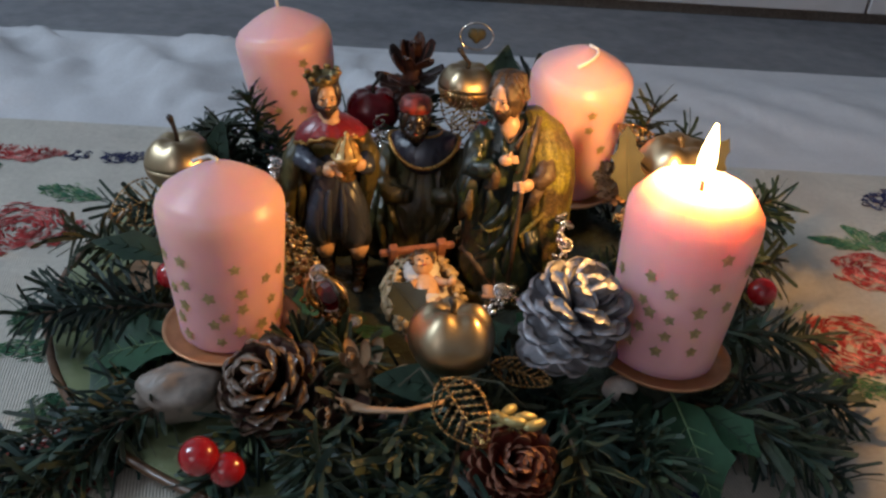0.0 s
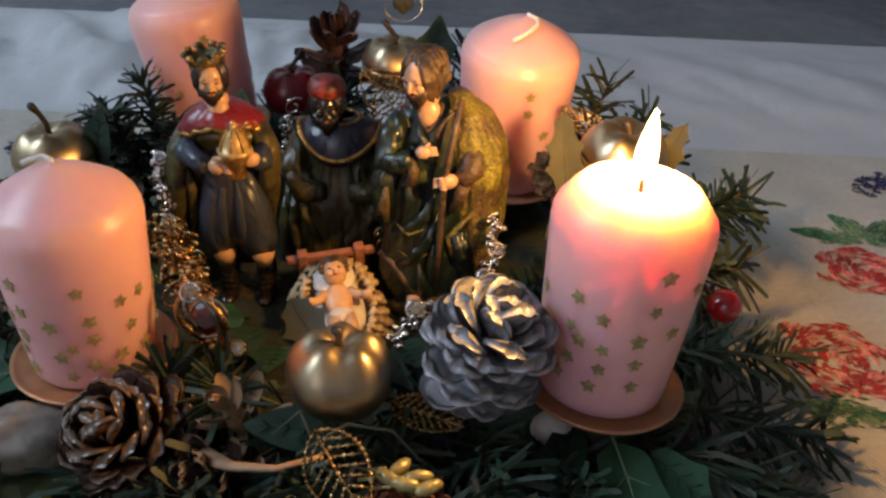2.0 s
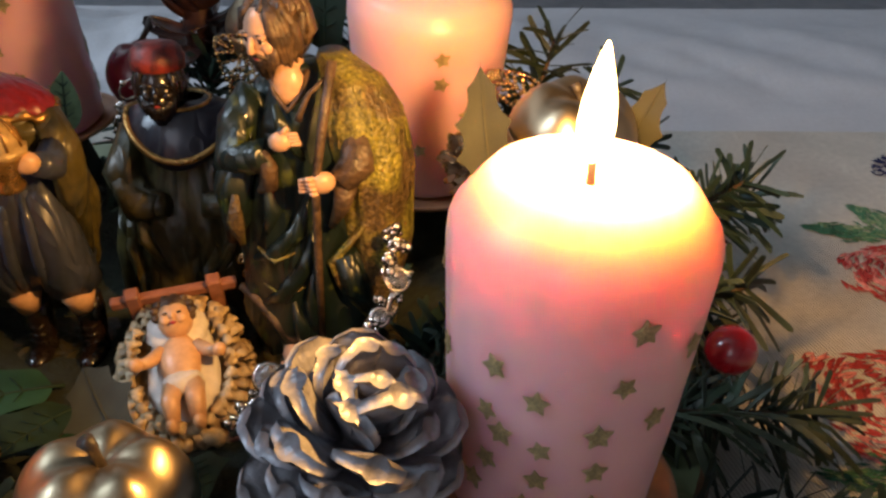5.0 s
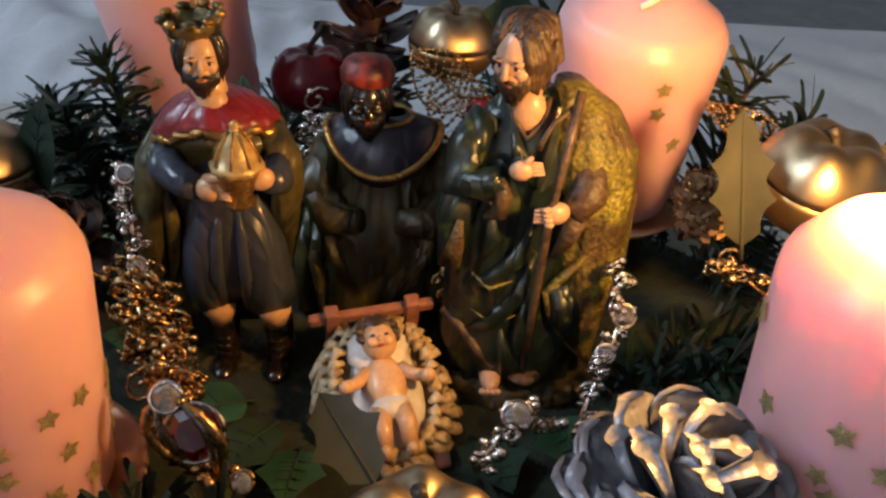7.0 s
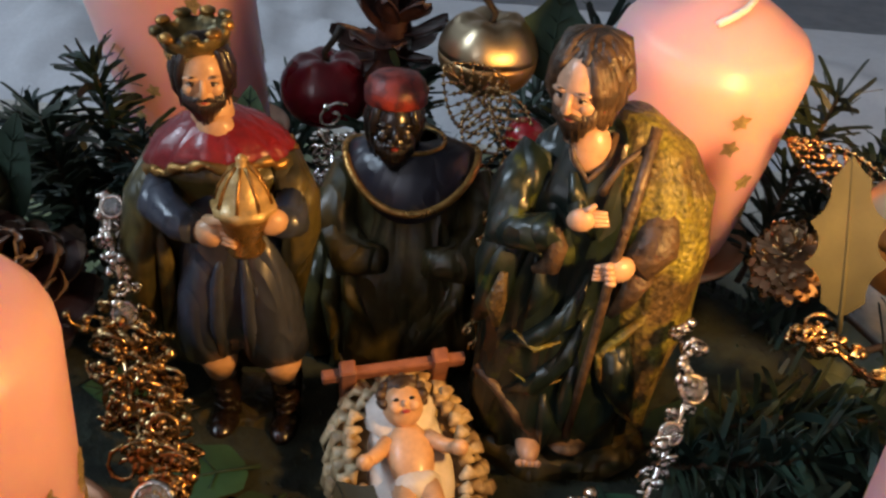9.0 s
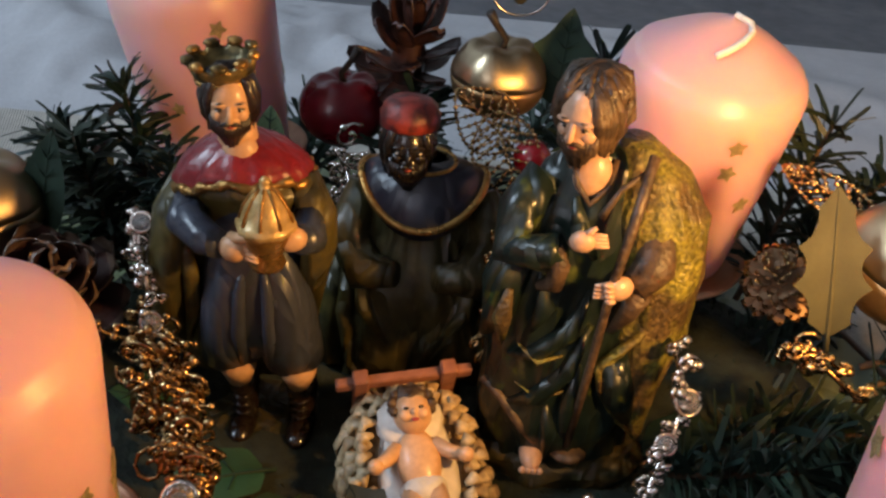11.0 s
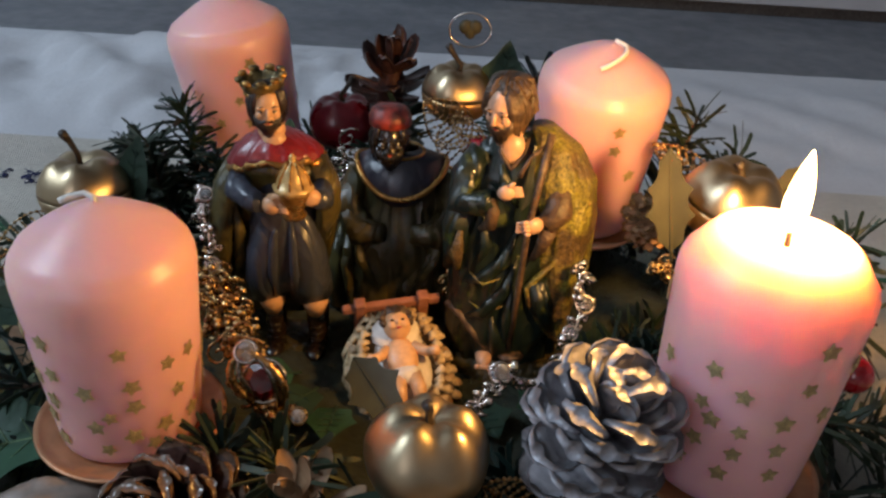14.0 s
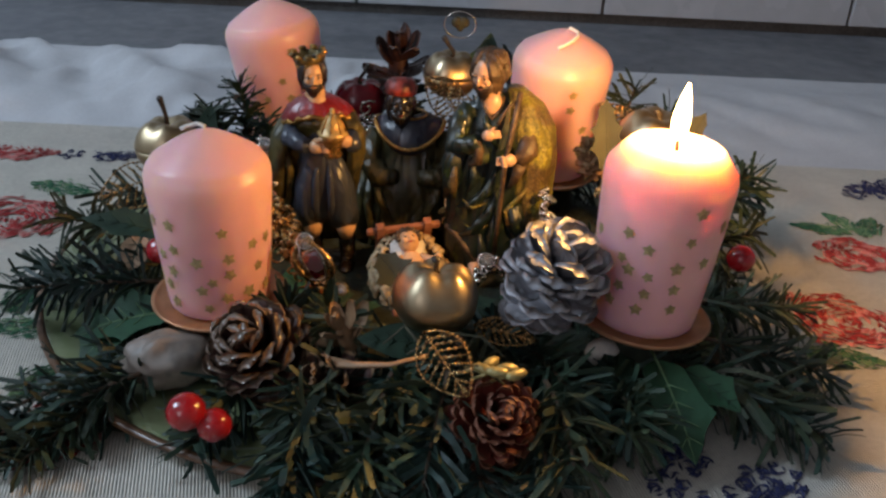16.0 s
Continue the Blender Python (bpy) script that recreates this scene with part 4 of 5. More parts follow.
for k, (p, q, w) in enumerate((((-0.050, -0.030, 0.018), (-0.078, -0.044, 0.020), 0.024), ((-0.040, -0.040, 0.018), (-0.052, -0.066, 0.022), 0.022), ((0.045, -0.030, 0.018), (0.050, -0.060, 0.022), 0.024), ((0.020, -0.040, 0.016), (0.030, -0.066, 0.022), 0.022),
                               ((-0.075, -0.010, 0.018), (-0.098, -0.016, 0.030), 0.022), ((0.060, -0.005, 0.018), (0.080, -0.014, 0.032), 0.022), ((-0.030, -0.050, 0.018), (-0.030, -0.078, 0.026), 0.020), ((0.000, -0.062, 0.018), (0.012, -0.086, 0.028), 0.020),
                               ((-0.060, 0.020, 0.020), (-0.082, 0.028, 0.036), 0.022), ((0.045, 0.010, 0.020), (0.062, 0.014, 0.036), 0.020))):
    leaf("dark green leaf lying on the moss beside the figurines", p, q, (0, -0.2, 1), w, IVYDARK if k % 2 else IVY, 2)


def bead_leaf(label, at, tip, face, width, mat=BEADGOLD, ribs=8):
    """An openwork leaf of beaded wire."""
    p0, p1 = Vector(at), Vector(tip)
    d = p1 - p0
    L = d.length
    d.normalize()
    f = Vector(face)
    f = (f - d * f.dot(d)).normalized()
    ob = thing("bead_leaf", label, "leaf ornament", Matrix.Translation(p0) @ Matrix((d, d.cross(f), f)).transposed().to_4x4(), group="beaded leaves")
    wire, beads = Builder(), Builder()

    def half(u):
        return width * 0.5 * math.sin(math.pi * u ** 0.85) ** 0.8

    lines = [[(L * i / 12, 0, 0.08 * L * math.sin(math.pi * i / 12)) for i in range(13)]]
    for v in (-1, 1):
        lines.append([(L * i / 16, v * half(i / 16), 0.05 * L * math.sin(math.pi * i / 16)) for i in range(17)])
        for k in range(1, ribs + 1):
            u = k / (ribs + 1.5)
            e = min(u + 0.16, 0.98)
            lines.append([(L * (u + (e - u) * s), v * half(e) * s, 0.06 * L * math.sin(math.pi * u)) for s in (0.15, 0.4, 0.65, 0.95)])
    for line in lines:
        wire.tube(line, 0.00026, n=5)
        pts = [Vector(p) for p in line]
        gap = 0.0016
        for a, c in zip(pts, pts[1:]):
            n = max(1, int((c - a).length / gap))
            for q in range(n):
                beads.ball(a.lerp(c, q / n), 0.00078, n=6, rings=4)
    part("wire", wire, mat, ob)
    part("beading", beads, mat, ob, "tiny metal beads", kind="stuff")
    return ob


bead_leaf("openwork gold leaf of beaded wire at the front", (0.0020, -0.1500, 0.0660), (0.0190, -0.1690, 0.0520), (-0.2, -0.75, 0.7), 0.019)
bead_leaf("openwork gold leaf of beaded wire beside the silver cone", (0.022, -0.118, 0.050), (0.046, -0.128, 0.050), (0, -0.7, 0.7), 0.011)
bead_leaf("openwork gold leaf of beaded wire by a gold apple", (-0.140, 0.004, 0.058), (-0.172, -0.010, 0.048), (0, -0.7, 0.7), 0.026)
bead_leaf("openwork gold leaf of beaded wire under the rear apple", (0.014, 0.060, 0.082), (-0.006, 0.050, 0.104), (0, -1, 0.5), 0.020)
bead_leaf("openwork gold leaf of beaded wire behind the bearded figure", (0.006, 0.045, 0.100), (0.016, 0.030, 0.078), (0, -1, 0.4), 0.020)
bead_leaf("openwork gold leaf of beaded wire behind the burning candle", (0.104, -0.010, 0.100), (0.0850, 0.018, 0.1035), (0, -1, 0.6), 0.010)


def berry(label, at, r):
    ob = thing("berry", label, "berry", Matrix.Translation(at), group="red berries")
    b = Builder()
    b.ball((0, 0, 0), (r, r, r * 0.96), n=24, rings=14)
    fruit = part("fruit", b, BERRY, ob)
    b = Builder()
    b.tube([(0, 0.002, -r * 0.8), (0.002, 0.008, -r * 1.5), (0.004, 0.016, -r * 1.9)], 0.0006, n=5)
    part("stalk", b, TWIG, fruit)
    return ob


berry("glossy red berry lying on the fir at the front", (-0.0845, -0.1640, 0.0355), 0.0074)
berry("glossy red berry beside its twin at the front", (-0.0745, -0.1640, 0.0300), 0.0066)
berry("red berry beside the burning candle", (0.1440, -0.0660, 0.0600), 0.0066)
berry("red berry behind the unlit front candle", (-0.1260, -0.0560, 0.0450), 0.0070)
berry("red berry behind the bearded figure", (0.0190, 0.0400, 0.0880), 0.0060)

b = Builder()
b.ball((0, 0, 0), (0.0195, 0.0125, 0.0125), n=36, rings=22, wobble=0.16, seed=3.0)
stone = part("mottled_stone", b, STONE)
stone.matrix_world = pose(-0.1060, -0.1160, 0.0250, 0, 0, 8)
tagged(stone, "smooth mottled beige stone with dark specks", "stone")
b = Builder()
b.ball((0, 0, 0), (0.0075, 0.006, 0.006), n=20, rings=12, wobble=0.1)
pearl = part("pale_shell", b, CLOTHWHITE)
pearl.matrix_world = pose(0.0780, -0.1080, 0.0330)
tagged(pearl, "small pale shell bead under the burning candle", "bead")

# a dried pod stalk and gilded wires at the front
b = Builder()
b.tube([(-0.036, -0.140, 0.044), (-0.024, -0.150, 0.050), (-0.010, -0.153, 0.053), (0.004, -0.150, 0.056)], [0.0034, 0.0020, 0.0014, 0.0012], n=10, flat=0.6)
stalk = part("dried_stalk", b, SHAVING)
tagged(stalk, "split tan dried stalk across the fir", "stalk")
for pts in ([(-0.004, -0.150, 0.056), (0.010, -0.140, 0.060), (0.024, -0.142, 0.060), (0.034, -0.150, 0.055)], [(0.014, -0.150, 0.052), (0.022, -0.158, 0.058), (0.032, -0.162, 0.053)],
            [(-0.014, -0.138, 0.052), (-0.006, -0.132, 0.057), (0.000, -0.145, 0.058)]):
    b = Builder()
    b.tube(pts, [0.0006, 0.0008, 0.0008, 0.0003][:len(pts)], n=6, flat=0.35)
    tagged(part("gilded_ribbon", b, GOLDLEAF), "thin curled gold-green ribbon wire", "ribbon", "ribbon wires")
buds = thing("bud_cluster", "cluster of pale gold-green buds on the fir at the front", "bud", pose(0.024, -0.158, 0.055))
for k, (x, y) in enumerate(((0.0, 0.0), (0.005, -0.003), (0.009, 0.001), (0.012, -0.004), (0.003, 0.004))):
    b = Builder()
    b.ball((x, y, 0.0015 + 0.001 * (k % 2)), (0.0046, 0.0022, 0.0019), turn=Matrix.Rotation(-0.5 + 0.35 * k, 3, "Z"), n=12, rings=8, wobble=0.2, seed=k)
    b.tube([(x - 0.004, y, 0.0012), (x - 0.009, y + 0.004, -0.004)], 0.0006, n=5)
    part("bud", b, PALEGOLD, buds)


# ---- jewelled garland ----
def garland(label, pts, seed, gems=(), curls=10, size=0.006, mat=SILVER):
    """Filigree of curled wire with beads and set stones."""
    rnd = random.Random(seed)
    ob = thing("jewelled_garland", label, "garland", group="jewelled garlands")
    wire, beads = Builder(), Builder()
    pts = [Vector(p) for p in pts]
    wire.tube(pts, 0.0008, n=6)
    curls *= 2
    for k in range(curls):
        u = k / max(curls - 1, 1) * (len(pts) - 1)
        i = min(int(u), len(pts) - 2)
        c = pts[i].lerp(pts[i + 1], u - i) + Vector((rnd.uniform(-1, 1), rnd.uniform(-1, 1), rnd.uniform(-0.5, 1))) * size * 0.7
        e1 = Vector((rnd.uniform(-1, 1), rnd.uniform(-0.4, 0.4), rnd.uniform(-1, 1))).normalized()
        e2 = e1.cross(Vector((rnd.uniform(-0.4, 0.4), 1, rnd.uniform(-0.4, 0.4)))).normalized()
        r = size * rnd.uniform(0.25, 0.8)
        oval = rnd.uniform(0.35, 1.0)
        loop = [c + (e1 * math.cos(a) + e2 * oval * math.sin(a)) * r * (1 - 0.075 * q) for q, a in enumerate(0.7 * q for q in range(11))]
        wire.tube(loop, [0.0004 + 0.0004 * rnd.random() for _ in loop], n=5)
        for p in loop[::2]:
            beads.ball(p, 0.0005 + 0.0013 * rnd.random() ** 2.5, n=7, rings=5)
    part("wire", wire, mat, ob, "curled metal wire", kind="stuff")
    part("beading", beads, mat, ob, "small metal beads", kind="stuff")
    for c, r, m in gems:
        g = Builder()
        g.lathe([(0.0003, -r * 0.8), (r * 0.95, -0.1 * r), (r, 0.1 * r), (r * 0.62, 0.55 * r), (0.0003, 0.56 * r)], n=8)
        o = part("stone", g, m, ob, "faceted glass stone", smooth=False)
        o.matrix_basis = basis(c, (0.1, -0.8, 0.6))
        s = Builder()
        s.tube([Vector(c) + basis((0, 0, 0), (0.1, -0.8, 0.6)) @ Vector((r * 1.08 * math.cos(a), r * 1.08 * math.sin(a), 0)) for a in (2 * math.pi * q / 16 for q in range(17))], 0.0006, n=6)
        part("setting", s, mat, ob, "round metal setting")
    return ob


garland("silver jewelled garland beside the crowned figure", [(-0.0840, -0.0100, 0.083), (-0.0850, -0.0120, 0.077), (-0.0825, -0.0150, 0.069), (-0.0815, -0.0180, 0.061)], 1,
        [((-0.0522, -0.0858, 0.0685), 0.0032, GEM), ((-0.0838, -0.0105, 0.084), 0.0024, GEM), ((-0.0800, -0.0215, 0.0600), 0.0026, GEM), ((-0.0478, -0.0835, 0.0560), 0.0064, REDGEM)], 7, 0.0050)
garland("gold beaded strand between unlit candle and cone", [(-0.0825, -0.020, 0.058), (-0.0780, -0.030, 0.052), (-0.0735, -0.040, 0.048), (-0.0680, -0.050, 0.046), (-0.0600, -0.062, 0.049), (-0.0520, -0.074, 0.050), (-0.0430, -0.084, 0.042)], 2, [((-0.0360, -0.0900, 0.0480), 0.0024, GEM)], 42, 0.0078, BEADGOLD)
garland("copper-gold beaded strand below the crowned figure", [(-0.0780, -0.020, 0.055), (-0.0700, -0.030, 0.046), (-0.0650, -0.040, 0.040), (-0.0610, -0.052, 0.040)], 8, [], 22, 0.0066, GOLDBRIGHT)
garland("silver strand below the bearded figure's shawl", [(0.0560, -0.0235, 0.068), (0.0585, -0.0330, 0.061), (0.0550, -0.0400, 0.053), (0.0500, -0.0490, 0.046), (0.0460, -0.0560, 0.038)], 3, [((0.0585, -0.0350, 0.0610), 0.0030, GEM), ((0.0535, -0.0420, 0.0530), 0.0024, GEM)], 13, 0.0046)
garland("silver strand with a glass stone beside the crib", [(0.0400, -0.0600, 0.044), (0.0300, -0.0680, 0.052), (0.0240, -0.0720, 0.050), (0.0180, -0.0780, 0.042)], 4, [((0.0275, -0.0710, 0.0550), 0.0034, GEM)], 9, 0.0042)
garland("gold curls behind the kneeling figure", [(-0.040, 0.050, 0.080), (-0.036, 0.040, 0.070), (-0.036, 0.036, 0.058)], 5, [], 9, 0.0075, SILVER)
garland("gold beaded strand between two figures", [(0.012, 0.020, 0.078), (0.010, 0.012, 0.062), (0.008, 0.008, 0.048), (0.010, 0.000, 0.040)], 6, [], 10, 0.0045, GOLDBRIGHT)
garland("copper beads beside the gold-green leaf", [(0.084, -0.022, 0.072), (0.092, -0.026, 0.070), (0.100, -0.034, 0.066)], 7, [], 8, 0.0050, GOLDBRIGHT)
scroll = thing("jewelled_garland", "silver scroll brooch curling round a dark red stone", "garland", group="jewelled garlands")
for dx, grow in ((-0.0078, 1.0), (0.0078, 1.0), (-0.0050, 0.7), (0.0050, 0.7)):
    b, pts = Builder(), []
    for q in range(19):
        u = q / 18
        pts.append(Vector((-0.0522 + 0.0085 * u + dx * math.sin(math.pi * u ** 0.75), -0.0855 - 0.0025 * math.sin(math.pi * u) * grow, 0.0690 - 0.0250 * u * (0.75 + 0.25 * grow))))
    b.tube(pts, [0.0005 + 0.0008 * grow * math.sin(math.pi * q / 18) + 0.0003 * (q % 2) for q in range(19)], n=8)
    for q in range(1, 18, 2):
        b.ball(pts[q], 0.0013 * grow, n=8, rings=5)
    part("scroll_wire", b, SILVER if grow < 1 else BEADGOLD, scroll)
# a small heart pendant on a wire ring above the rear apple
heart = thing("heart_pendant", "small gold heart in a thin wire ring", "pendant")
b = Builder()
b.tube([(0.0118 + 0.0092 * math.cos(a), 0.078, 0.1275 + 0.0075 * math.sin(a)) for a in (2 * math.pi * q / 24 for q in range(25))], 0.0004, n=5)
part("ring", b, SILVER, heart)
b = Builder()
for x in (-0.0020, 0.0020):
    b.ball((0.0118 + x, 0.0775, 0.1290), (0.0032, 0.0016, 0.0032), turn=Matrix.Rotation(-x * 250, 3, "Y"), n=12, rings=8)
b.ball((0.0118, 0.0775, 0.1270), (0.0026, 0.0014, 0.0034), n=12, rings=8)
part("heart", b, GOLDLEAF, heart)


# ---- figurines: plain single shapes ----
def head(b, c, r, skin, hair, beard, eyes, yaw=0.0, pitch=0.0, tall=1.25, locks=30, white=-1, seed=1):
    """A carved head: face, brow, nose, cheeks, wavy locks round the back and a beard of short strands."""
    rnd = random.Random(seed)
    t = (Matrix.Rotation(radians(yaw), 3, "Z") @ Matrix.Rotation(radians(pitch), 3, "X"))
    at = lambda x, y, z: Vector(c) + t @ (Vector((x, y, z)) * r)
    b.ball(c, (r * 0.90, r * 0.96, r * tall), skin, t, 22, 16)
    b.ball(at(0, -0.55, -0.55), (r * 0.55, r * 0.48, r * 0.62), skin, t, 14, 10)
    for x in (-0.42, 0.42):
        b.ball(at(x, -0.62, -0.20), (r * 0.30, r * 0.30, r * 0.30), skin, t, 10, 8)
        b.ball(at(x * 0.9, -0.80, 0.33), (r * 0.30, r * 0.16, r * 0.10), skin, t, 10, 6)
    b.ball(at(0, 0.34, 0.30), (r * 1.02, r * 0.92, r * tall * 0.92), hair, t, 20, 14, 0.15, c[0] * 90)
    for k in range(locks):
        a = radians(-38 + 256 * k / max(locks - 1, 1))
        e = Vector((math.cos(a), math.sin(a), 0))
        w = rnd.uniform(-0.2, 0.2)
        low = rnd.uniform(-1.35, -0.95)
        pts = [at(0.25 * e.x, 0.15 + 0.25 * e.y, 1.30), at(0.80 * e.x + w * 0.4, 0.12 + 0.80 * e.y, 0.95), at(0.98 * e.x, 0.16 + 1.0 * e.y + w, 0.25), at(0.94 * e.x + w * 0.6, 0.22 + 0.98 * e.y, -0.45), at(0.84 * e.x - w * 0.5, 0.24 + 0.9 * e.y, low)]
        b.tube(pts, [r * 0.10, r * 0.20, r * 0.24, r * 0.20, r * 0.07], hair, 7)
    for k in range(13):
        x = -0.60 + 1.2 * k / 12
        y = -0.98 + 0.75 * x * x
        drop = -1.25 - 0.28 * (1 - (x / 0.6) ** 2) + rnd.uniform(-0.08, 0.08)
        b.tube([at(x * 1.12, y * 0.80, -0.42 + 0.35 * abs(x)), at(x, y * 0.92, -0.82), at(x * 0.65, y * 0.86 - 0.02, drop)], [r * 0.13, r * 0.17, r * 0.06], beard, 6)
    b.ball(at(0, -0.50, -0.98), (r * 0.50, r * 0.38, r * 0.34), beard, t, 12, 8)
    for x in (-1, 1):
        b.tube([at(0.02 * x, -1.04, -0.40), at(0.25 * x, -0.98, -0.46), at(0.46 * x, -0.82, -0.64)], [r * 0.09, r * 0.10, r * 0.05], beard, 6)
    b.ball(at(0, -0.99, -0.58), (r * 0.16, r * 0.09, r * 0.055), 15, t, 8, 5)
    b.tube([at(0, -0.90, 0.30), at(0, -1.06, 0.02), at(0, -1.16, -0.20), at(0, -0.98, -0.32)], [r * 0.09, r * 0.12, r * 0.15, r * 0.08], skin, 8)
    for x in (-0.36, 0.36):
        if white >= 0:
            b.ball(at(x, -0.82, 0.10), (r * 0.17, r * 0.08, r * 0.09), white, t, 10, 6)
        b.ball(at(x, -0.86, 0.095), (r * 0.085, r * 0.07, r * 0.085), eyes, t, 8, 6)
        b.tube([at(x - 0.18, -0.84, 0.15), at(x, -0.905, 0.205), at(x + 0.18, -0.84, 0.14)], r * 0.03, eyes, 5)
        b.tube([at(x - 0.22, -0.84, 0.33), at(x, -0.93, 0.43), at(x + 0.22, -0.82, 0.36)], [r * 0.02, r * 0.05, r * 0.02], beard, 5)


def hand(b, c, r, mat, way):
    q = Vector(way).to_track_quat("X", "Z").to_matrix()
    b.ball(c, (r * 1.1, r * 0.75, r * 0.95), mat, q, 12, 8)
    for k in range(4):
        off = q @ Vector((r * 0.9, 0, r * (0.55 - 0.36 * k)))
        end = q @ Vector((r * 2.0, -r * 0.3, r * (0.45 - 0.32 * k)))
        b.tube([Vector(c) + off * 0.6, Vector(c) + off, Vector(c) + end], [r * 0.24, r * 0.22, r * 0.15], mat, 6)


PAINTS = [SKIN, HAIRDARK, GOLDTRIM, REDCAPE, BLUETUNIC, OLIVE, BOOT, EYE, DARKOLIVE, NAVY, REDCAP, GREENROBE, SHAWL, HAIRBROWN, BROWNSKIN, LIPS, SKINPALE, CLOTHWHITE, CASKET, TARNISH]
(P_SKIN, P_HAIR, P_GOLD, P_RED, P_BLUE, P_OLIVE, P_BOOT, P_EYE, P_DARK, P_NAVY, P_CAP, P_ROBE, P_SHAWL, P_BROWN, P_BLACK, P_LIP, P_PALE, P_WHITE, P_CASKET, P_TARNISH) = range(20)


def crowned_king():
    b = Builder()
    x, y = -0.0565, -0.0040
    b.ball((x - 0.004, y, 0.0110), (0.030, 0.021, 0.006), P_DARK, n=28, rings=10, wobble=0.3)
    # boots and bare knees
    for fx in (-0.0605, -0.0435):
        b.tube([(fx, y - 0.004, 0.047), (fx, y - 0.0085, 0.0405), (fx, y - 0.0065, 0.0350)], [0.0052, 0.0054, 0.0036], P_SKIN, 14)
        b.tube([(fx, y - 0.002, 0.0365), (fx, y - 0.002, 0.030), (fx, y - 0.002, 0.020), (fx, y - 0.003, 0.0150)], [0.0044, 0.0048, 0.0038, 0.0042], P_BOOT, 14)
        b.ball((fx, y - 0.0075, 0.0160), (0.0042, 0.0075, 0.0036), P_BOOT)
        for k in range(3):
            b.tube([(fx - 0.0030, y - 0.0055, 0.021 + 0.003 * k), (fx, y - 0.0070, 0.0205 + 0.003 * k), (fx + 0.0030, y - 0.0055, 0.021 + 0.003 * k)], 0.0005, P_BOOT, 5)
    # olive cloak, wide behind the body, flaring to the ground
    b.drape([(0.026, x - 0.008, y + 0.010, 0.0180, 0.0050, 0.08), (0.046, x - 0.006, y + 0.008, 0.0205, 0.0075, 0.09), (0.070, x - 0.003, y + 0.006, 0.0215, 0.0095, 0.06), (0.086, x - 0.001, y + 0.002, 0.0208, 0.0118, 0.03), (0.096, x - 0.001, y - 0.001, 0.0185, 0.0116, 0.02), (0.103, x - 0.001, y - 0.001, 0.0120, 0.0090, 0.0), (0.107, x - 0.001, y - 0.001, 0.0060, 0.0060, 0.0)], P_OLIVE, folds=5)
    # broad cloak edges that open over the arms
    b.tube([(x - 0.0150, y - 0.003, 0.098), (x - 0.0195, y - 0.007, 0.088), (x - 0.0225, y - 0.006, 0.073), (x - 0.0245, y - 0.003, 0.056), (x - 0.0220, y + 0.000, 0.041)], [0.0050, 0.0062, 0.0068, 0.0072, 0.0024], P_OLIVE, 16, flat=0.62)
    b.tube([(x + 0.0140, y - 0.003, 0.100), (x + 0.0185, y - 0.007, 0.091), (x + 0.0190, y - 0.007, 0.082), (x + 0.0160, y - 0.002, 0.068), (x + 0.0150, y + 0.001, 0.050)], [0.0046, 0.0056, 0.0052, 0.0046, 0.0022], P_OLIVE, 16, flat=0.7)
    b.tube([(x - 0.0170, y - 0.0080, 0.084), (x - 0.0150, y - 0.0080, 0.070), (x - 0.0160, y - 0.0060, 0.056), (x - 0.0190, y - 0.0030, 0.044)], [0.0010, 0.0024, 0.0022, 0.0008], P_OLIVE, 10)
    # blue tunic: two lap-wide lobes with a deep cleft
    b.drape([(0.0450, x + 0.002, y - 0.001, 0.0150, 0.0100, 0.06), (0.050, x + 0.002, y - 0.002, 0.0158, 0.0108, 0.06), (0.064, x + 0.001, y - 0.003, 0.0142, 0.0100, 0.05), (0.078, x, y - 0.003, 0.0115, 0.0095, 0.02), (0.092, x, y - 0.002, 0.0120, 0.0090, 0.01), (0.102, x, y, 0.006, 0.005, 0.0)], P_BLUE, folds=6, seed=1)
    for fx, s in ((-0.0618, -1), (-0.0462, 1)):
        b.tube([(fx + s * 0.0010, y - 0.0045, 0.0432), (fx + s * 0.0006, y - 0.0060, 0.0500), (fx, y - 0.0072, 0.0620), (fx - s * 0.0022, y - 0.0060, 0.0740), (fx - s * 0.0040, y - 0.0030, 0.0840)], [0.0086, 0.0086, 0.0076, 0.0060, 0.0040], P_BLUE, 20)
        b.tube([(fx - s * 0.0040, y - 0.0120, 0.0450), (fx - s * 0.0036, y - 0.0138, 0.0560), (fx - s * 0.0040, y - 0.0130, 0.0680), (fx - s * 0.0060, y - 0.0100, 0.0800)], [0.0012, 0.0020, 0.0018, 0.0008], P_BLUE, 10)
    b.tube([(x + 0.013, y - 0.0095, 0.0450), (x + 0.0115, y - 0.0125, 0.0560), (x + 0.0080, y - 0.0130, 0.0680)], [0.0010, 0.0018, 0.0008], P_BLUE, 10)
    # forearms and hands round the casket
    b.tube([(x - 0.0135, y - 0.006, 0.0930), (x - 0.0130, y - 0.0140, 0.0905), (x - 0.0060, y - 0.0205, 0.0895), (x - 0.0020, y - 0.0225, 0.0895)], [0.0044, 0.0050, 0.0042, 0.0034], P_BLUE, 14)
    b.tube([(x + 0.0160, y - 0.007, 0.0920), (x + 0.0175, y - 0.0145, 0.0885), (x + 0.0165, y - 0.0200, 0.0915)], [0.0040, 0.0046, 0.0036], P_BLUE, 14)
    hand(b, (x + 0.0010, y - 0.0235, 0.0895), 0.0036, P_SKIN, (1, -0.35, 0.12))
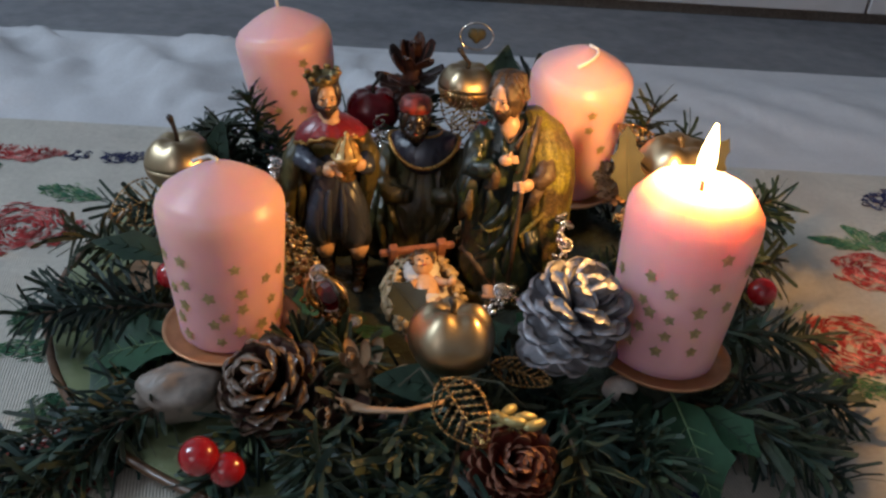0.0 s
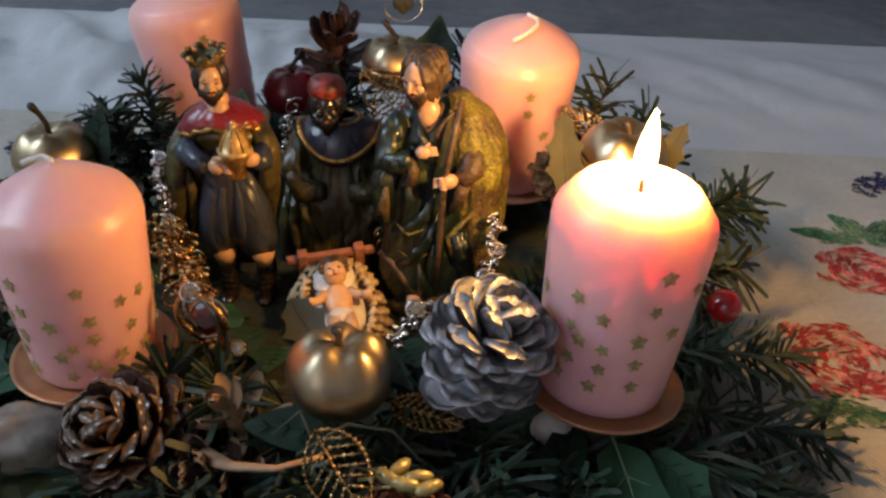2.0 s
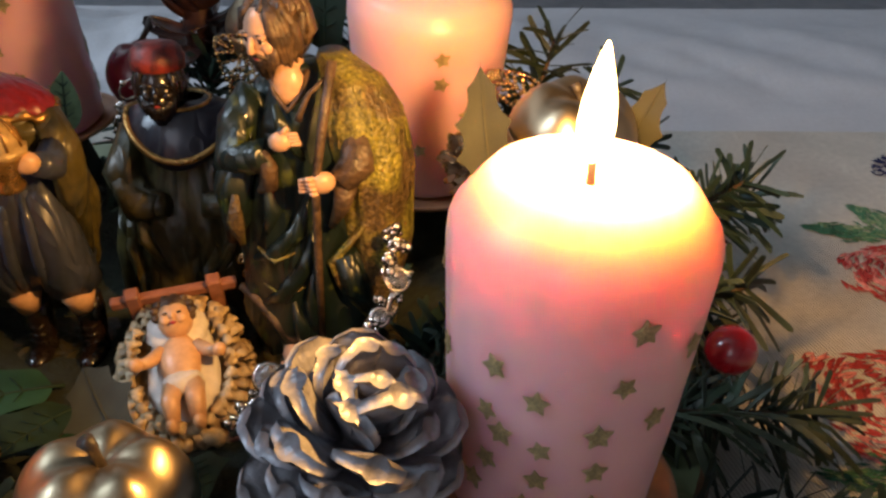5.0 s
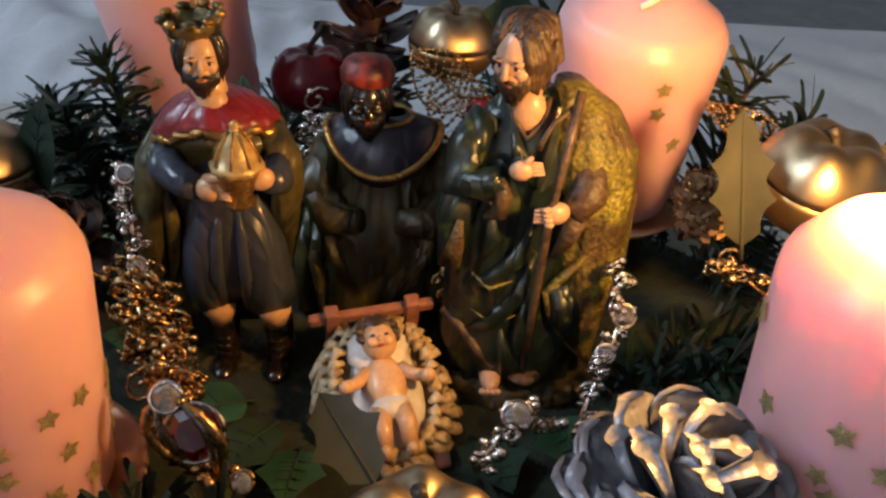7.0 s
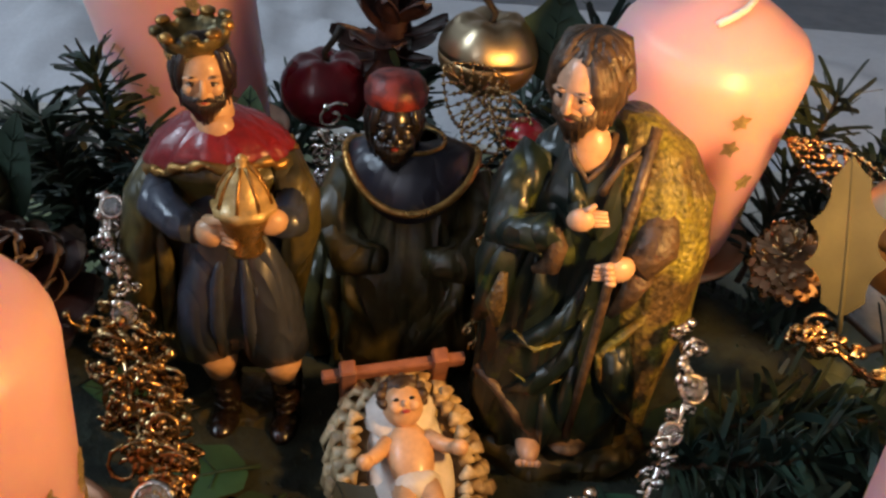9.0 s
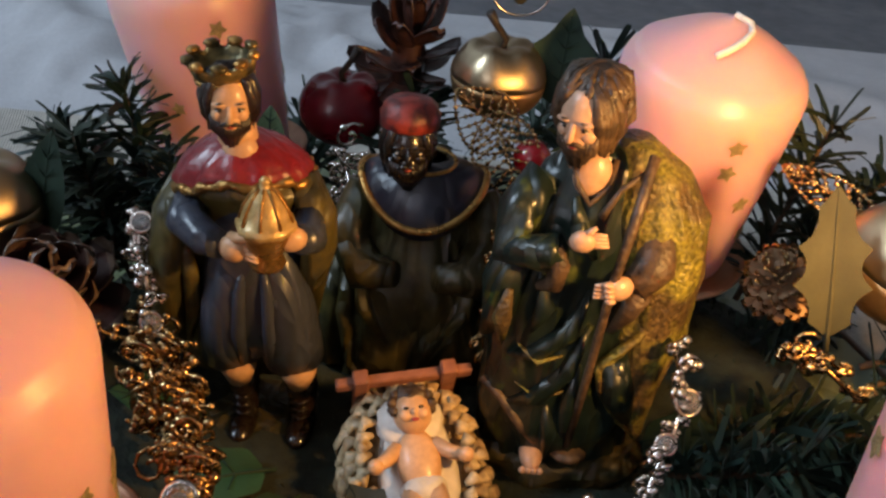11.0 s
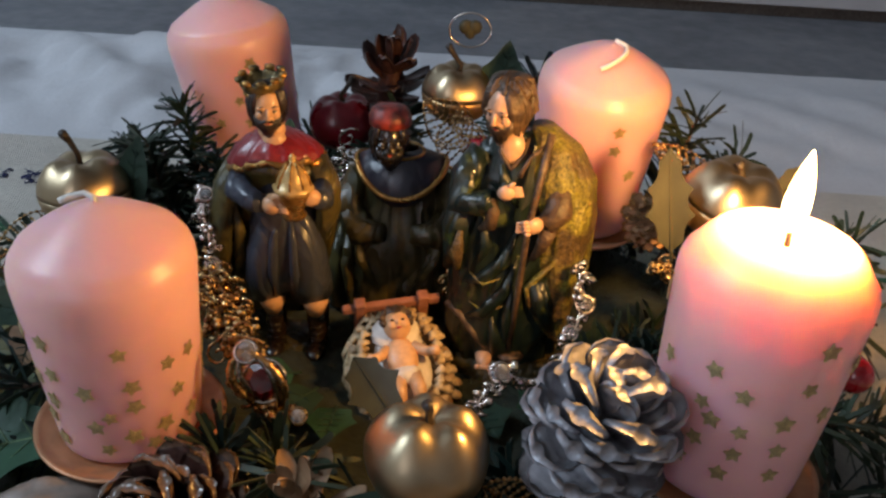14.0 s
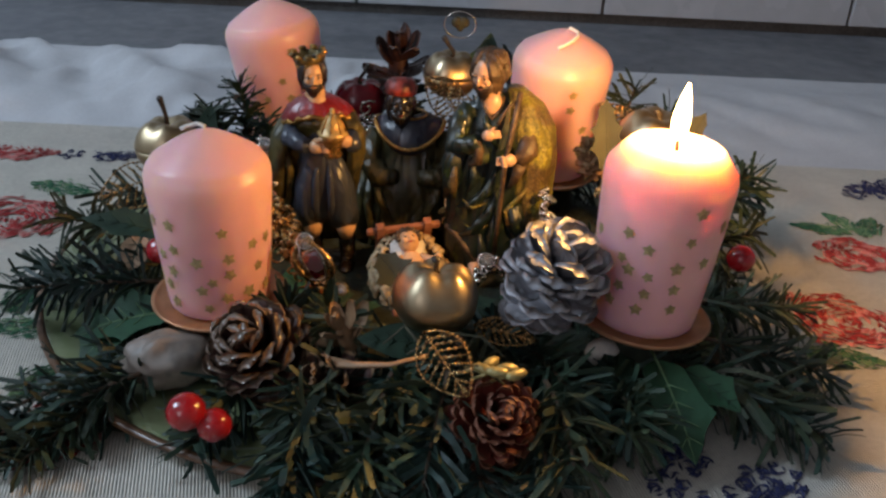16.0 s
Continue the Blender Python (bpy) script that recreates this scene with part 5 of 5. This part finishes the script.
    b.tube([(x + 0.0005, y - 0.0225, 0.0920), (x + 0.0040, y - 0.0262, 0.0945), (x + 0.0075, y - 0.0270, 0.0950)], [0.0016, 0.0013, 0.0009], P_SKIN, 8)
    hand(b, (x + 0.0150, y - 0.0225, 0.0930), 0.0034, P_SKIN, (-1, -0.45, 0.05))
    b.lathe([(0.0012, -0.0058), (0.0040, -0.0052), (0.0046, -0.0040), (0.0032, -0.0022), (0.0046, 0.0000), (0.0060, 0.0040), (0.0066, 0.0062)], P_GOLD, 16, (x + 0.0090, y - 0.0230, 0.0905))
    b.lathe([(0.0066, 0.0062), (0.0074, 0.0068), (0.0074, 0.0080), (0.0062, 0.0086), (0.0052, 0.0118), (0.0034, 0.0150), (0.0014, 0.0172), (0.0010, 0.0178), (0.0014, 0.0190), (0.0004, 0.0200)], P_CASKET, 8, (x + 0.0090, y - 0.0230, 0.0895))
    for k in range(8):
        a = 2 * math.pi * k / 8
        b.tube([(x + 0.0090 + r * math.cos(a), y - 0.0230 + r * math.sin(a), 0.0895 + z) for r, z in ((0.0063, 0.0086), (0.0053, 0.0118), (0.0035, 0.0150), (0.0014, 0.0173))], 0.0004, P_GOLD, 5)
    # short shoulder cape with a frilled gold hem
    n, rows = 60, []
    for u, rx, ry in ((0.0, 0.0176, 0.0128), (0.12, 0.0178, 0.0127), (0.45, 0.0148, 0.0104), (0.75, 0.0105, 0.0078), (1.0, 0.0056, 0.0056)):
        ring = []
        for j in range(n):
            a = 2 * math.pi * j / n
            hem = 0.1010 - 0.0040 * math.cos(a) ** 2 + 0.0026 * math.cos(a) + 0.0006 * math.sin(15 * a) + 0.0005 * math.sin(7 * a + 1)
            k = 1 + 0.02 * math.sin(15 * a) * (1 - u)
            ring.append((x - 0.0015 + rx * k * math.cos(a), y - 0.0015 + ry * k * math.sin(a), hem + (0.1095 - hem) * (u ** 0.8)))
        rows.append(ring)
    b.grid(rows, mat=P_RED)
    b.tube(rows[0] + rows[0][:1], [0.0008 + 0.0004 * (k % 3) for k in range(n + 1)], P_GOLD, 7)
    # neck and head
    b.tube([(x - 0.002, y - 0.002, 0.106), (x - 0.0015, y - 0.006, 0.1150)], [0.0054, 0.0044], P_SKIN, 14)
    b.ball((x - 0.0005, y - 0.0068, 0.1072), (0.0046, 0.0034, 0.0046), P_SKIN)
    head(b, (x - 0.0025, y - 0.0068, 0.1202), 0.0062, P_SKIN, P_HAIR, P_HAIR, P_EYE, 14, 10, white=P_WHITE, seed=2)
    # crown: a plain band and a ruffled, tarnished top
    n, rows = 48, []
    c = Vector((x - 0.0036, y - 0.0040, 0.1222))
    lean = Matrix.Rotation(radians(-6), 3, "Y") @ Matrix.Rotation(radians(6), 3, "X")
    for r, z in ((0.0062, 0.0), (0.0071, 0.0004), (0.0069, 0.0022), (0.0073, 0.0030), (0.0071, 0.0041)):
        rows.append([c + lean @ Vector((r * math.cos(a), r * math.sin(a), z)) for a in (2 * math.pi * j / n for j in range(n))])
    b.grid(rows, mat=P_GOLD)
    rows = []
    for r, z, w in ((0.0069, 0.0038, 0.0), (0.0076, 0.0054, 0.0003), (0.0081, 0.0074, 0.0009), (0.0076, 0.0082, 0.0009), (0.0064, 0.0068, 0.0005), (0.0050, 0.0040, 0.0)):
        rows.append([c + lean @ Vector(((r + 0.5 * w * math.cos(9 * a)) * math.cos(a), (r + 0.5 * w * math.cos(9 * a)) * math.sin(a), z + w * math.cos(9 * a))) for a in (2 * math.pi * j / n for j in range(n))])
    b.grid(rows, mat=P_TARNISH)
    for j in range(9):
        a = 2 * math.pi * j / 9
        b.ball(c + lean @ Vector((0.0078 * math.cos(a), 0.0078 * math.sin(a), 0.0084)), (0.0020, 0.0015, 0.0012), P_TARNISH if j % 2 else P_GOLD, Matrix.Rotation(a + 1.57, 3, "Z"), n=10, rings=6, wobble=0.3, seed=j)
    return part("crowned_figurine", b, PAINTS)


def bearded_shepherd():
    b = Builder()
    x, y = 0.0310, -0.0060
    b.ball((x + 0.002, y + 0.000, 0.0160), (0.026, 0.018, 0.007), P_DARK, n=24, rings=10, wobble=0.3, seed=4)
    b.drape([(0.0180, x + 0.001, y + 0.000, 0.0215, 0.0140, 0.08), (0.034, x - 0.001, y - 0.001, 0.0215, 0.0145, 0.08), (0.058, x - 0.002, y - 0.001, 0.0205, 0.0130, 0.07), (0.082, x - 0.001, y, 0.0180, 0.0115, 0.05), (0.098, x, y + 0.001, 0.0165, 0.0102, 0.03),
             (0.108, x + 0.001, y + 0.002, 0.0145, 0.0085, 0.02), (0.115, x - 0.001, y + 0.001, 0.0060, 0.0055, 0)], P_ROBE, folds=6, seed=2)
    # wide shawl from the shoulder to a point near the ground
    b.drape([(0.028, x + 0.0235, y - 0.005, 0.0020, 0.0035, 0.08), (0.044, x + 0.0200, y - 0.004, 0.0070, 0.0075, 0.09), (0.062, x + 0.0200, y - 0.003, 0.0108, 0.0100, 0.07), (0.084, x + 0.0196, y - 0.002, 0.0126, 0.0118, 0.05), (0.100, x + 0.0166, y - 0.001, 0.0128, 0.0115, 0.04), (0.110, x + 0.0130, y + 0.001, 0.0098, 0.0095, 0.03), (0.117, x + 0.0090, y + 0.003, 0.0040, 0.0050, 0.0)], P_SHAWL, folds=4, seed=3)
    b.tube([(x + 0.0180, y - 0.0125, 0.070), (x + 0.0120, y - 0.0135, 0.063), (x + 0.0072, y - 0.0140, 0.0575), (x + 0.0088, y - 0.0135, 0.050), (x + 0.0150, y - 0.0110, 0.038), (x + 0.0235, y - 0.0075, 0.028)], [0.0010, 0.0018, 0.0017, 0.0013, 0.0011, 0.0007], P_SHAWL, 10, flat=0.7)
    b.tube([(x + 0.0110, y - 0.0125, 0.060), (x + 0.0140, y - 0.0120, 0.048), (x + 0.0190, y - 0.0090, 0.036)], [0.0040, 0.0050, 0.0020], P_ROBE, 12)
    # near sleeve with a hanging, gilded cuff
    b.tube([(x - 0.0125, y + 0.000, 0.1065), (x - 0.0180, y - 0.004, 0.0980), (x - 0.0190, y - 0.009, 0.0890), (x - 0.0120, y - 0.0145, 0.0920), (x - 0.0085, y - 0.0160, 0.0950)], [0.0052, 0.0060, 0.0062, 0.0048, 0.0036], P_ROBE, 18)
    b.tube([(x - 0.0175, y - 0.0080, 0.092), (x - 0.0205, y - 0.0095, 0.080), (x - 0.0205, y - 0.0090, 0.070), (x - 0.0235, y - 0.0060, 0.060)], [0.0052, 0.0056, 0.0046, 0.0014], P_ROBE, 14, flat=0.75)
    b.tube([(x - 0.0190, y - 0.0140, 0.080), (x - 0.0200, y - 0.0138, 0.071), (x - 0.0190, y - 0.0120, 0.0625)], [0.0010, 0.0026, 0.0009], P_SHAWL, 10, flat=0.6)
    b.tube([(x - 0.0095, y - 0.0165, 0.0950), (x - 0.0080, y - 0.0170, 0.0900), (x - 0.0085, y - 0.0155, 0.0840), (x - 0.0120, y - 0.0130, 0.0810)], [0.0016, 0.0026, 0.0026, 0.0010], P_BROWN, 10)
    hand(b, (x - 0.0040, y - 0.0185, 0.0985), 0.0030, P_PALE, (1, -0.15, 0.30))
    b.tube([(x - 0.0040, y - 0.0185, 0.1000), (x - 0.0015, y - 0.0195, 0.1030)], [0.0010, 0.0006], P_PALE, 7)
    # far sleeve, fist round the staff
    b.tube([(x + 0.0170, y - 0.006, 0.098), (x + 0.0160, y - 0.0120, 0.0885), (x + 0.0110, y - 0.0165, 0.0850)], [0.0058, 0.0054, 0.0038], P_BROWN, 14)
    b.tube([(x + 0.0130, y - 0.0160, 0.0840), (x + 0.0110, y - 0.0150, 0.0760), (x + 0.0080, y - 0.0145, 0.0700)], [0.0034, 0.0024, 0.0010], P_BROWN, 10)
    hand(b, (x + 0.0070, y - 0.0190, 0.0865), 0.0034, P_PALE, (-1, -0.5, 0.0))
    for k in range(4):
        b.ball((x + 0.0035 + 0.0004 * k, y - 0.0218, 0.0888 - 0.0015 * k), (0.0014, 0.0010, 0.0008), P_PALE, n=8, rings=6)
    b.tube([(x + 0.0105, y - 0.0105, 0.1185), (x + 0.0075, y - 0.0165, 0.102), (x + 0.0050, y - 0.0195, 0.087), (x + 0.0040, y - 0.0185, 0.060), (x + 0.0030, y - 0.0155, 0.030)], [0.0014, 0.0014, 0.0012, 0.0012, 0.0011], P_BROWN, 8)
    b.tube([(x + 0.0090, y - 0.0110, 0.114), (x + 0.0040, y - 0.0125, 0.110), (x + 0.0015, y - 0.0130, 0.105), (x + 0.0005, y - 0.0130, 0.1025)], [0.0008, 0.0007, 0.0009, 0.0012], P_BROWN, 8)
    # carved folds sweeping down from the hip
    for pts in ([(0.0020, -0.0115, 0.080), (-0.0020, -0.0140, 0.068), (-0.0100, -0.0135, 0.060), (-0.0170, -0.0090, 0.056)], [(0.0035, -0.0125, 0.070), (-0.0010, -0.0150, 0.056), (-0.0080, -0.0150, 0.046), (-0.0150, -0.0110, 0.041)],
                [(-0.0110, -0.0090, 0.084), (-0.0090, -0.0120, 0.074), (-0.0120, -0.0110, 0.064)], [(0.0020, -0.0140, 0.058), (0.0010, -0.0155, 0.044), (0.0010, -0.0140, 0.026)], [(-0.0050, -0.0150, 0.044), (-0.0030, -0.0155, 0.034), (-0.0030, -0.0140, 0.023)],
                [(-0.0060, -0.0105, 0.106), (-0.0040, -0.0120, 0.098), (0.0010, -0.0120, 0.090)]):
        pts = [(x + px, y + py, pz) for px, py, pz in pts]
        b.tube(pts, [0.0009] + [0.0026] * (len(pts) - 2) + [0.0008], P_ROBE, 10)
    b.tube([(x - 0.0145, y - 0.0128, 0.0620), (x - 0.0090, y - 0.0160, 0.0590), (x - 0.0030, y - 0.0160, 0.0620)], [0.0005, 0.0013, 0.0004], P_SHAWL, 7, flat=0.5)
    b.tube([(x - 0.0140, y - 0.0125, 0.0490), (x - 0.0070, y - 0.0158, 0.0460), (x - 0.0010, y - 0.0160, 0.0500)], [0.0003, 0.0007, 0.0003], P_SHAWL, 7, flat=0.5)
    b.tube([(x - 0.0165, y - 0.0050, 0.104), (x - 0.0215, y - 0.0085, 0.094), (x - 0.0220, y - 0.0110, 0.086)], [0.0004, 0.0008, 0.0004], P_SHAWL, 7, flat=0.5)
    # hem trim and feet
    b.tube([(x - 0.0225, y - 0.0060, 0.044), (x - 0.0165, y - 0.0105, 0.041), (x - 0.0105, y - 0.0140, 0.034), (x - 0.0060, y - 0.0145, 0.0295)], 0.0014, P_BROWN, 8)
    b.ball((x - 0.0065, y - 0.0145, 0.0250), (0.0034, 0.0065, 0.0030), P_PALE)
    for k in range(4):
        b.ball((x - 0.0090 + 0.0016 * k, y - 0.0205, 0.0240), 0.0011, P_PALE, n=7, rings=5)
    b.ball((x + 0.0040, y - 0.0130, 0.0255), (0.0055, 0.0050, 0.0022), P_BROWN)
    # neck with an open collar, bowed head, thick hair
    b.tube([(x - 0.003, y, 0.110), (x - 0.0045, y - 0.004, 0.1200)], [0.0060, 0.0046], P_PALE, 14)
    b.ball((x - 0.0025, y - 0.0065, 0.1105), (0.0048, 0.0034, 0.0062), P_PALE)
    b.tube([(x - 0.0078, y - 0.0050, 0.1150), (x - 0.0060, y - 0.0090, 0.1085), (x - 0.0025, y - 0.0104, 0.1042), (x + 0.0016, y - 0.0094, 0.1085), (x + 0.0030, y - 0.0050, 0.1140)], 0.0008, P_BROWN, 7)
    head(b, (x - 0.0062, y - 0.0070, 0.1252), 0.0070, P_PALE, P_BROWN, P_BROWN, P_EYE, -34, 16, locks=34, white=P_WHITE, seed=3)
    b.ball((x - 0.0045, y - 0.0030, 0.1300), (0.0080, 0.0080, 0.0072), P_BROWN, n=24, rings=14, wobble=0.18, seed=6)
    rnd = random.Random(14)
    for k in range(26):
        a = radians(-150 + 300 * k / 25)
        e = Vector((math.sin(a), -math.cos(a), 0))
        top, w = Vector((x - 0.0045, y - 0.0025, 0.1368)), rnd.uniform(-0.0010, 0.0010)
        low = 0.0012 if abs(a) < 1.0 else 0.0095 + 0.003 * rnd.random()
        b.tube([top + e * 0.0012, top + e * 0.0058 + Vector((w, 0, -0.0020)), top + e * 0.0080 + Vector((0, w, -0.0042 - 0.3 * low)), top + e * 0.0083 + Vector((w, w, -0.0050 - 0.7 * low)), top + e * 0.0076 + Vector((-w, 0, -0.0050 - low))], [0.0007, 0.0012, 0.0015, 0.0014, 0.0006], P_BROWN, 7)
    return part("bearded_figurine", b, PAINTS)


def kneeling_king():
    b = Builder()
    x, y = -0.0130, 0.0310
    b.ball((x, y, 0.0130), (0.027, 0.021, 0.006), P_DARK, n=24, rings=10, wobble=0.3, seed=8)
    b.drape([(0.0150, x, y - 0.001, 0.0270, 0.0190, 0.12), (0.028, x, y - 0.003, 0.0255, 0.0190, 0.10), (0.050, x, y - 0.003, 0.0225, 0.0165, 0.09), (0.068, x, y - 0.001, 0.0210, 0.0125, 0.05), (0.082, x, y, 0.0180, 0.0115, 0.03), (0.091, x, y, 0.0080, 0.0070, 0)], P_DARK, folds=8, seed=5)
    for s in (-1, 1):
        b.tube([(x + s * 0.0165, y - 0.002, 0.080), (x + s * 0.0215, y - 0.008, 0.066), (x + s * 0.0150, y - 0.016, 0.058), (x + s * 0.0060, y - 0.0195, 0.060)], [0.0060, 0.0075, 0.0068, 0.0040], P_DARK, 12)
    b.tube([(x - 0.0200, y - 0.010, 0.058), (x - 0.0215, y - 0.0125, 0.040), (x - 0.0180, y - 0.0165, 0.022), (x - 0.0080, y - 0.0190, 0.018)], [0.0020, 0.0030, 0.0026, 0.0016], P_OLIVE, 10)
    b.tube([(x - 0.0240, y - 0.005, 0.056), (x - 0.0270, y - 0.006, 0.036), (x - 0.0250, y - 0.010, 0.018)], [0.0022, 0.0036, 0.0040], P_OLIVE, 10)
    for s in (-1, 1):
        for k in range(4):
            b.tube([(x + s * (0.0190 - 0.002 * k), y - 0.009 - 0.001 * k, 0.066 - 0.004 * k), (x + s * (0.0150 - 0.003 * k), y - 0.0185, 0.046 - 0.005 * k), (x + s * (0.0070 - 0.002 * k), y - 0.0205, 0.034 - 0.004 * k)], [0.0010, 0.0026, 0.0009], P_DARK if k % 2 else P_OLIVE, 8)
    b.tube([(x + 0.0225, y - 0.008, 0.058), (x + 0.0235, y - 0.0115, 0.040), (x + 0.0200, y - 0.0155, 0.022)], [0.0012, 0.0022, 0.0018], P_OLIVE, 8)
    # broad collar with a gilt edge
    n, rows = 48, []
    for z, r, ry in ((0.0795, 0.0180, 0.0160), (0.0815, 0.0184, 0.0162), (0.0870, 0.0140, 0.0120), (0.0905, 0.0090, 0.0085), (0.0910, 0.0070, 0.0068)):
        rows.append([(x + r * math.cos(a), y - 0.004 + ry * math.sin(a), z + 0.007 * math.cos(a) ** 2 * (0.091 - z) / 0.0115 - 0.007 * max(-math.sin(a), 0) * (0.091 - z) / 0.0115) for a in (2 * math.pi * j / n for j in range(n))])
    b.grid(rows, mat=P_NAVY)
    b.tube(rows[1] + rows[1][:1], 0.0012, P_GOLD, 6)
    b.tube(rows[3] + rows[3][:1], 0.0007, P_GOLD, 6)
    b.tube([(x - 0.003, y - 0.003, 0.086), (x - 0.005, y - 0.008, 0.094)], [0.0062, 0.0055], P_BLACK, 12)
    head(b, (x - 0.0050, y - 0.0095, 0.0970), 0.0070, P_BLACK, P_BLACK, P_BLACK, P_EYE, 6, 0, locks=18, white=P_WHITE, seed=4)
    b.lathe([(0.0074, -0.002), (0.0084, -0.0012), (0.0086, 0.0026), (0.0080, 0.0034), (0.0076, 0.0048), (0.0058, 0.0064), (0.0004, 0.0070)], P_CAP, 24, (x - 0.0050, y - 0.0072, 0.1040), Matrix.Rotation(radians(-6), 3, "X"))
    return part("kneeling_figurine", b, PAINTS)


tagged(crowned_king(), "painted resin figurine with gold crown, red cape and casket", "figurine", "nativity figurines")
tagged(bearded_shepherd(), "painted resin bearded figurine in green robe and yellow shawl", "figurine", "nativity figurines")
tagged(kneeling_king(), "painted resin kneeling figurine with red cap and dark collar", "figurine", "nativity figurines")

# ---- the crib ----
TILTED = pose(-0.0073, -0.0303, 0.0232, 24, -4, 14)
crib = thing("crib", "small straw-filled wooden crib with a red-brown rail", "crib", TILTED)
rnd = random.Random(31)
b = Builder()
b.ball((0, 0, -0.004), (0.0175, 0.0260, 0.0080), n=28, rings=12, wobble=0.15)
for ring in range(4):
    for k in range(34):
        a = 2 * math.pi * (k + 0.5 * (ring % 2)) / 34 + rnd.uniform(-0.06, 0.06)
        r = (0.86, 0.97, 1.04, 1.02)[ring]
        c = Vector((0.0165 * r * math.cos(a), 0.0245 * r * math.sin(a), (0.0065, 0.0048, 0.0008, -0.0045)[ring] + rnd.uniform(-0.0008, 0.0008)))
        out = Vector((math.cos(a), math.sin(a), 0)).normalized()
        up = Vector((0, 0, 1))
        t = Vector((-math.sin(a), math.cos(a), 0)) * rnd.choice((0.55, 0.8))
        L = rnd.uniform(0.0080, 0.0115)
        lean = (0.3, 0.8, 1.0, 1.0)[ring]
        b.tube([c - out * 0.0016 + up * 0.0010, c + out * L * 0.30 * lean + up * L * (0.35 - 0.30 * lean) + t * L * 0.25, c + out * L * 0.42 * lean - up * L * 0.35 + t * L * 0.55, c + out * L * 0.28 * lean - up * L * 0.70 + t * L * 0.75],
               [0.0008, 0.0021, 0.0017, 0.0002], n=6, flat=0.32)
part("straw", b, STRAW, crib, "pale curled straw", kind="stuff")
b = Builder()
b.ball((0, -0.002, 0.0045), (0.0110, 0.0200, 0.0040), n=24, rings=10, wobble=0.2, seed=9)
b.ball((0, 0.0125, 0.0070), (0.0095, 0.0085, 0.0040), n=20, rings=10, wobble=0.2, seed=2)
part("swaddling", b, CLOTHWHITE, crib, "rumpled pale cloth")
part("rail", box(-0.0195, 0.0195, 0.0236, 0.0264, 0.0065, 0.0105, 0.0005), RAIL, crib, smooth=False)
for s_ in (-1, 1):
    part("post", box(s_ * 0.0125 - 0.0022, s_ * 0.0125 + 0.0022, 0.0228, 0.0272, -0.014, 0.0128, 0.0005), RAIL, crib, smooth=False)
    part("post", box(s_ * 0.0125 - 0.0022, s_ * 0.0125 + 0.0022, -0.0260, -0.0216, -0.016, 0.0040, 0.0005), RAIL, crib, smooth=False)
b = Builder()
BABY = [SKIN, HAIRBROWN, EYE, LIPS, CLOTHWHITE]
b.ball((0, 0.0125, 0.0125), (0.0054, 0.0060, 0.0056), 0, n=20, rings=14)
b.ball((0, 0.0162, 0.0120), (0.0056, 0.0040, 0.0056), 1, n=18, rings=12, wobble=0.2, seed=5)
for k in range(16):
    a = radians(-20 + 220 * k / 15)
    b.ball((0.0054 * math.cos(a), 0.0140 + 0.0050 * math.sin(a), 0.0138 + 0.0012 * (k % 2)), (0.0015, 0.0014, 0.0014), 1, n=8, rings=6)
for x in (-0.0022, 0.0022):
    b.ball((x, 0.0106, 0.0165), (0.0020, 0.0020, 0.0014), 0, n=10, rings=7)
for s in (-1, 1):
    b.ball((s * 0.0020, 0.0118, 0.0178), (0.0008, 0.0005, 0.0004), 2, n=8, rings=5)
    b.tube([(s * 0.0050, 0.0040, 0.0095), (s * 0.0090, 0.0005, 0.0110), (s * 0.0115, -0.0015, 0.0140)], [0.0024, 0.0020, 0.0017], 0, 10)
    b.ball((s * 0.0120, -0.0020, 0.0150), 0.0022, 0, n=10, rings=7)
    b.tube([(s * 0.0030, -0.0090, 0.0100), (s * 0.0036, -0.0150, 0.0130), (s * 0.0036, -0.0205, 0.0105)], [0.0032, 0.0028, 0.0022], 0, 10)
    b.ball((s * 0.0038, -0.0220, 0.0115), (0.0020, 0.0022, 0.0030), 0, n=10, rings=7)
b.ball((0, 0.0105, 0.0183), (0.0008, 0.0011, 0.0007), 0, n=8, rings=6)
b.ball((0, 0.0085, 0.0176), (0.0012, 0.0006, 0.0003), 3, n=8, rings=5)
b.ball((0, -0.0005, 0.0095), (0.0060, 0.0095, 0.0042), 0, n=18, rings=12)
b.ball((0, -0.0085, 0.0100), (0.0062, 0.0042, 0.0040), 4, n=16, rings=10, wobble=0.2)
baby = part("infant_figurine", b, BABY)
baby.matrix_world = TILTED
tagged(baby, "painted resin infant figurine with spread arms lying on straw", "figurine", "nativity figurines")

# ---- wall tiles ----
tile = box(-0.1555, 0.1555, -0.0035, 0.0035, -0.0980, 0.0980, 0.0012).mesh("tile", TILE, False)
for i in range(-5, 5):
    for j in range(4):
        o = new("tile", tile)
        o.parent = wall_north
        o.matrix_basis = Matrix.Translation((0.357 + 0.315 * i, TILES_Y + 0.001, 0.104 + 0.2 * j))
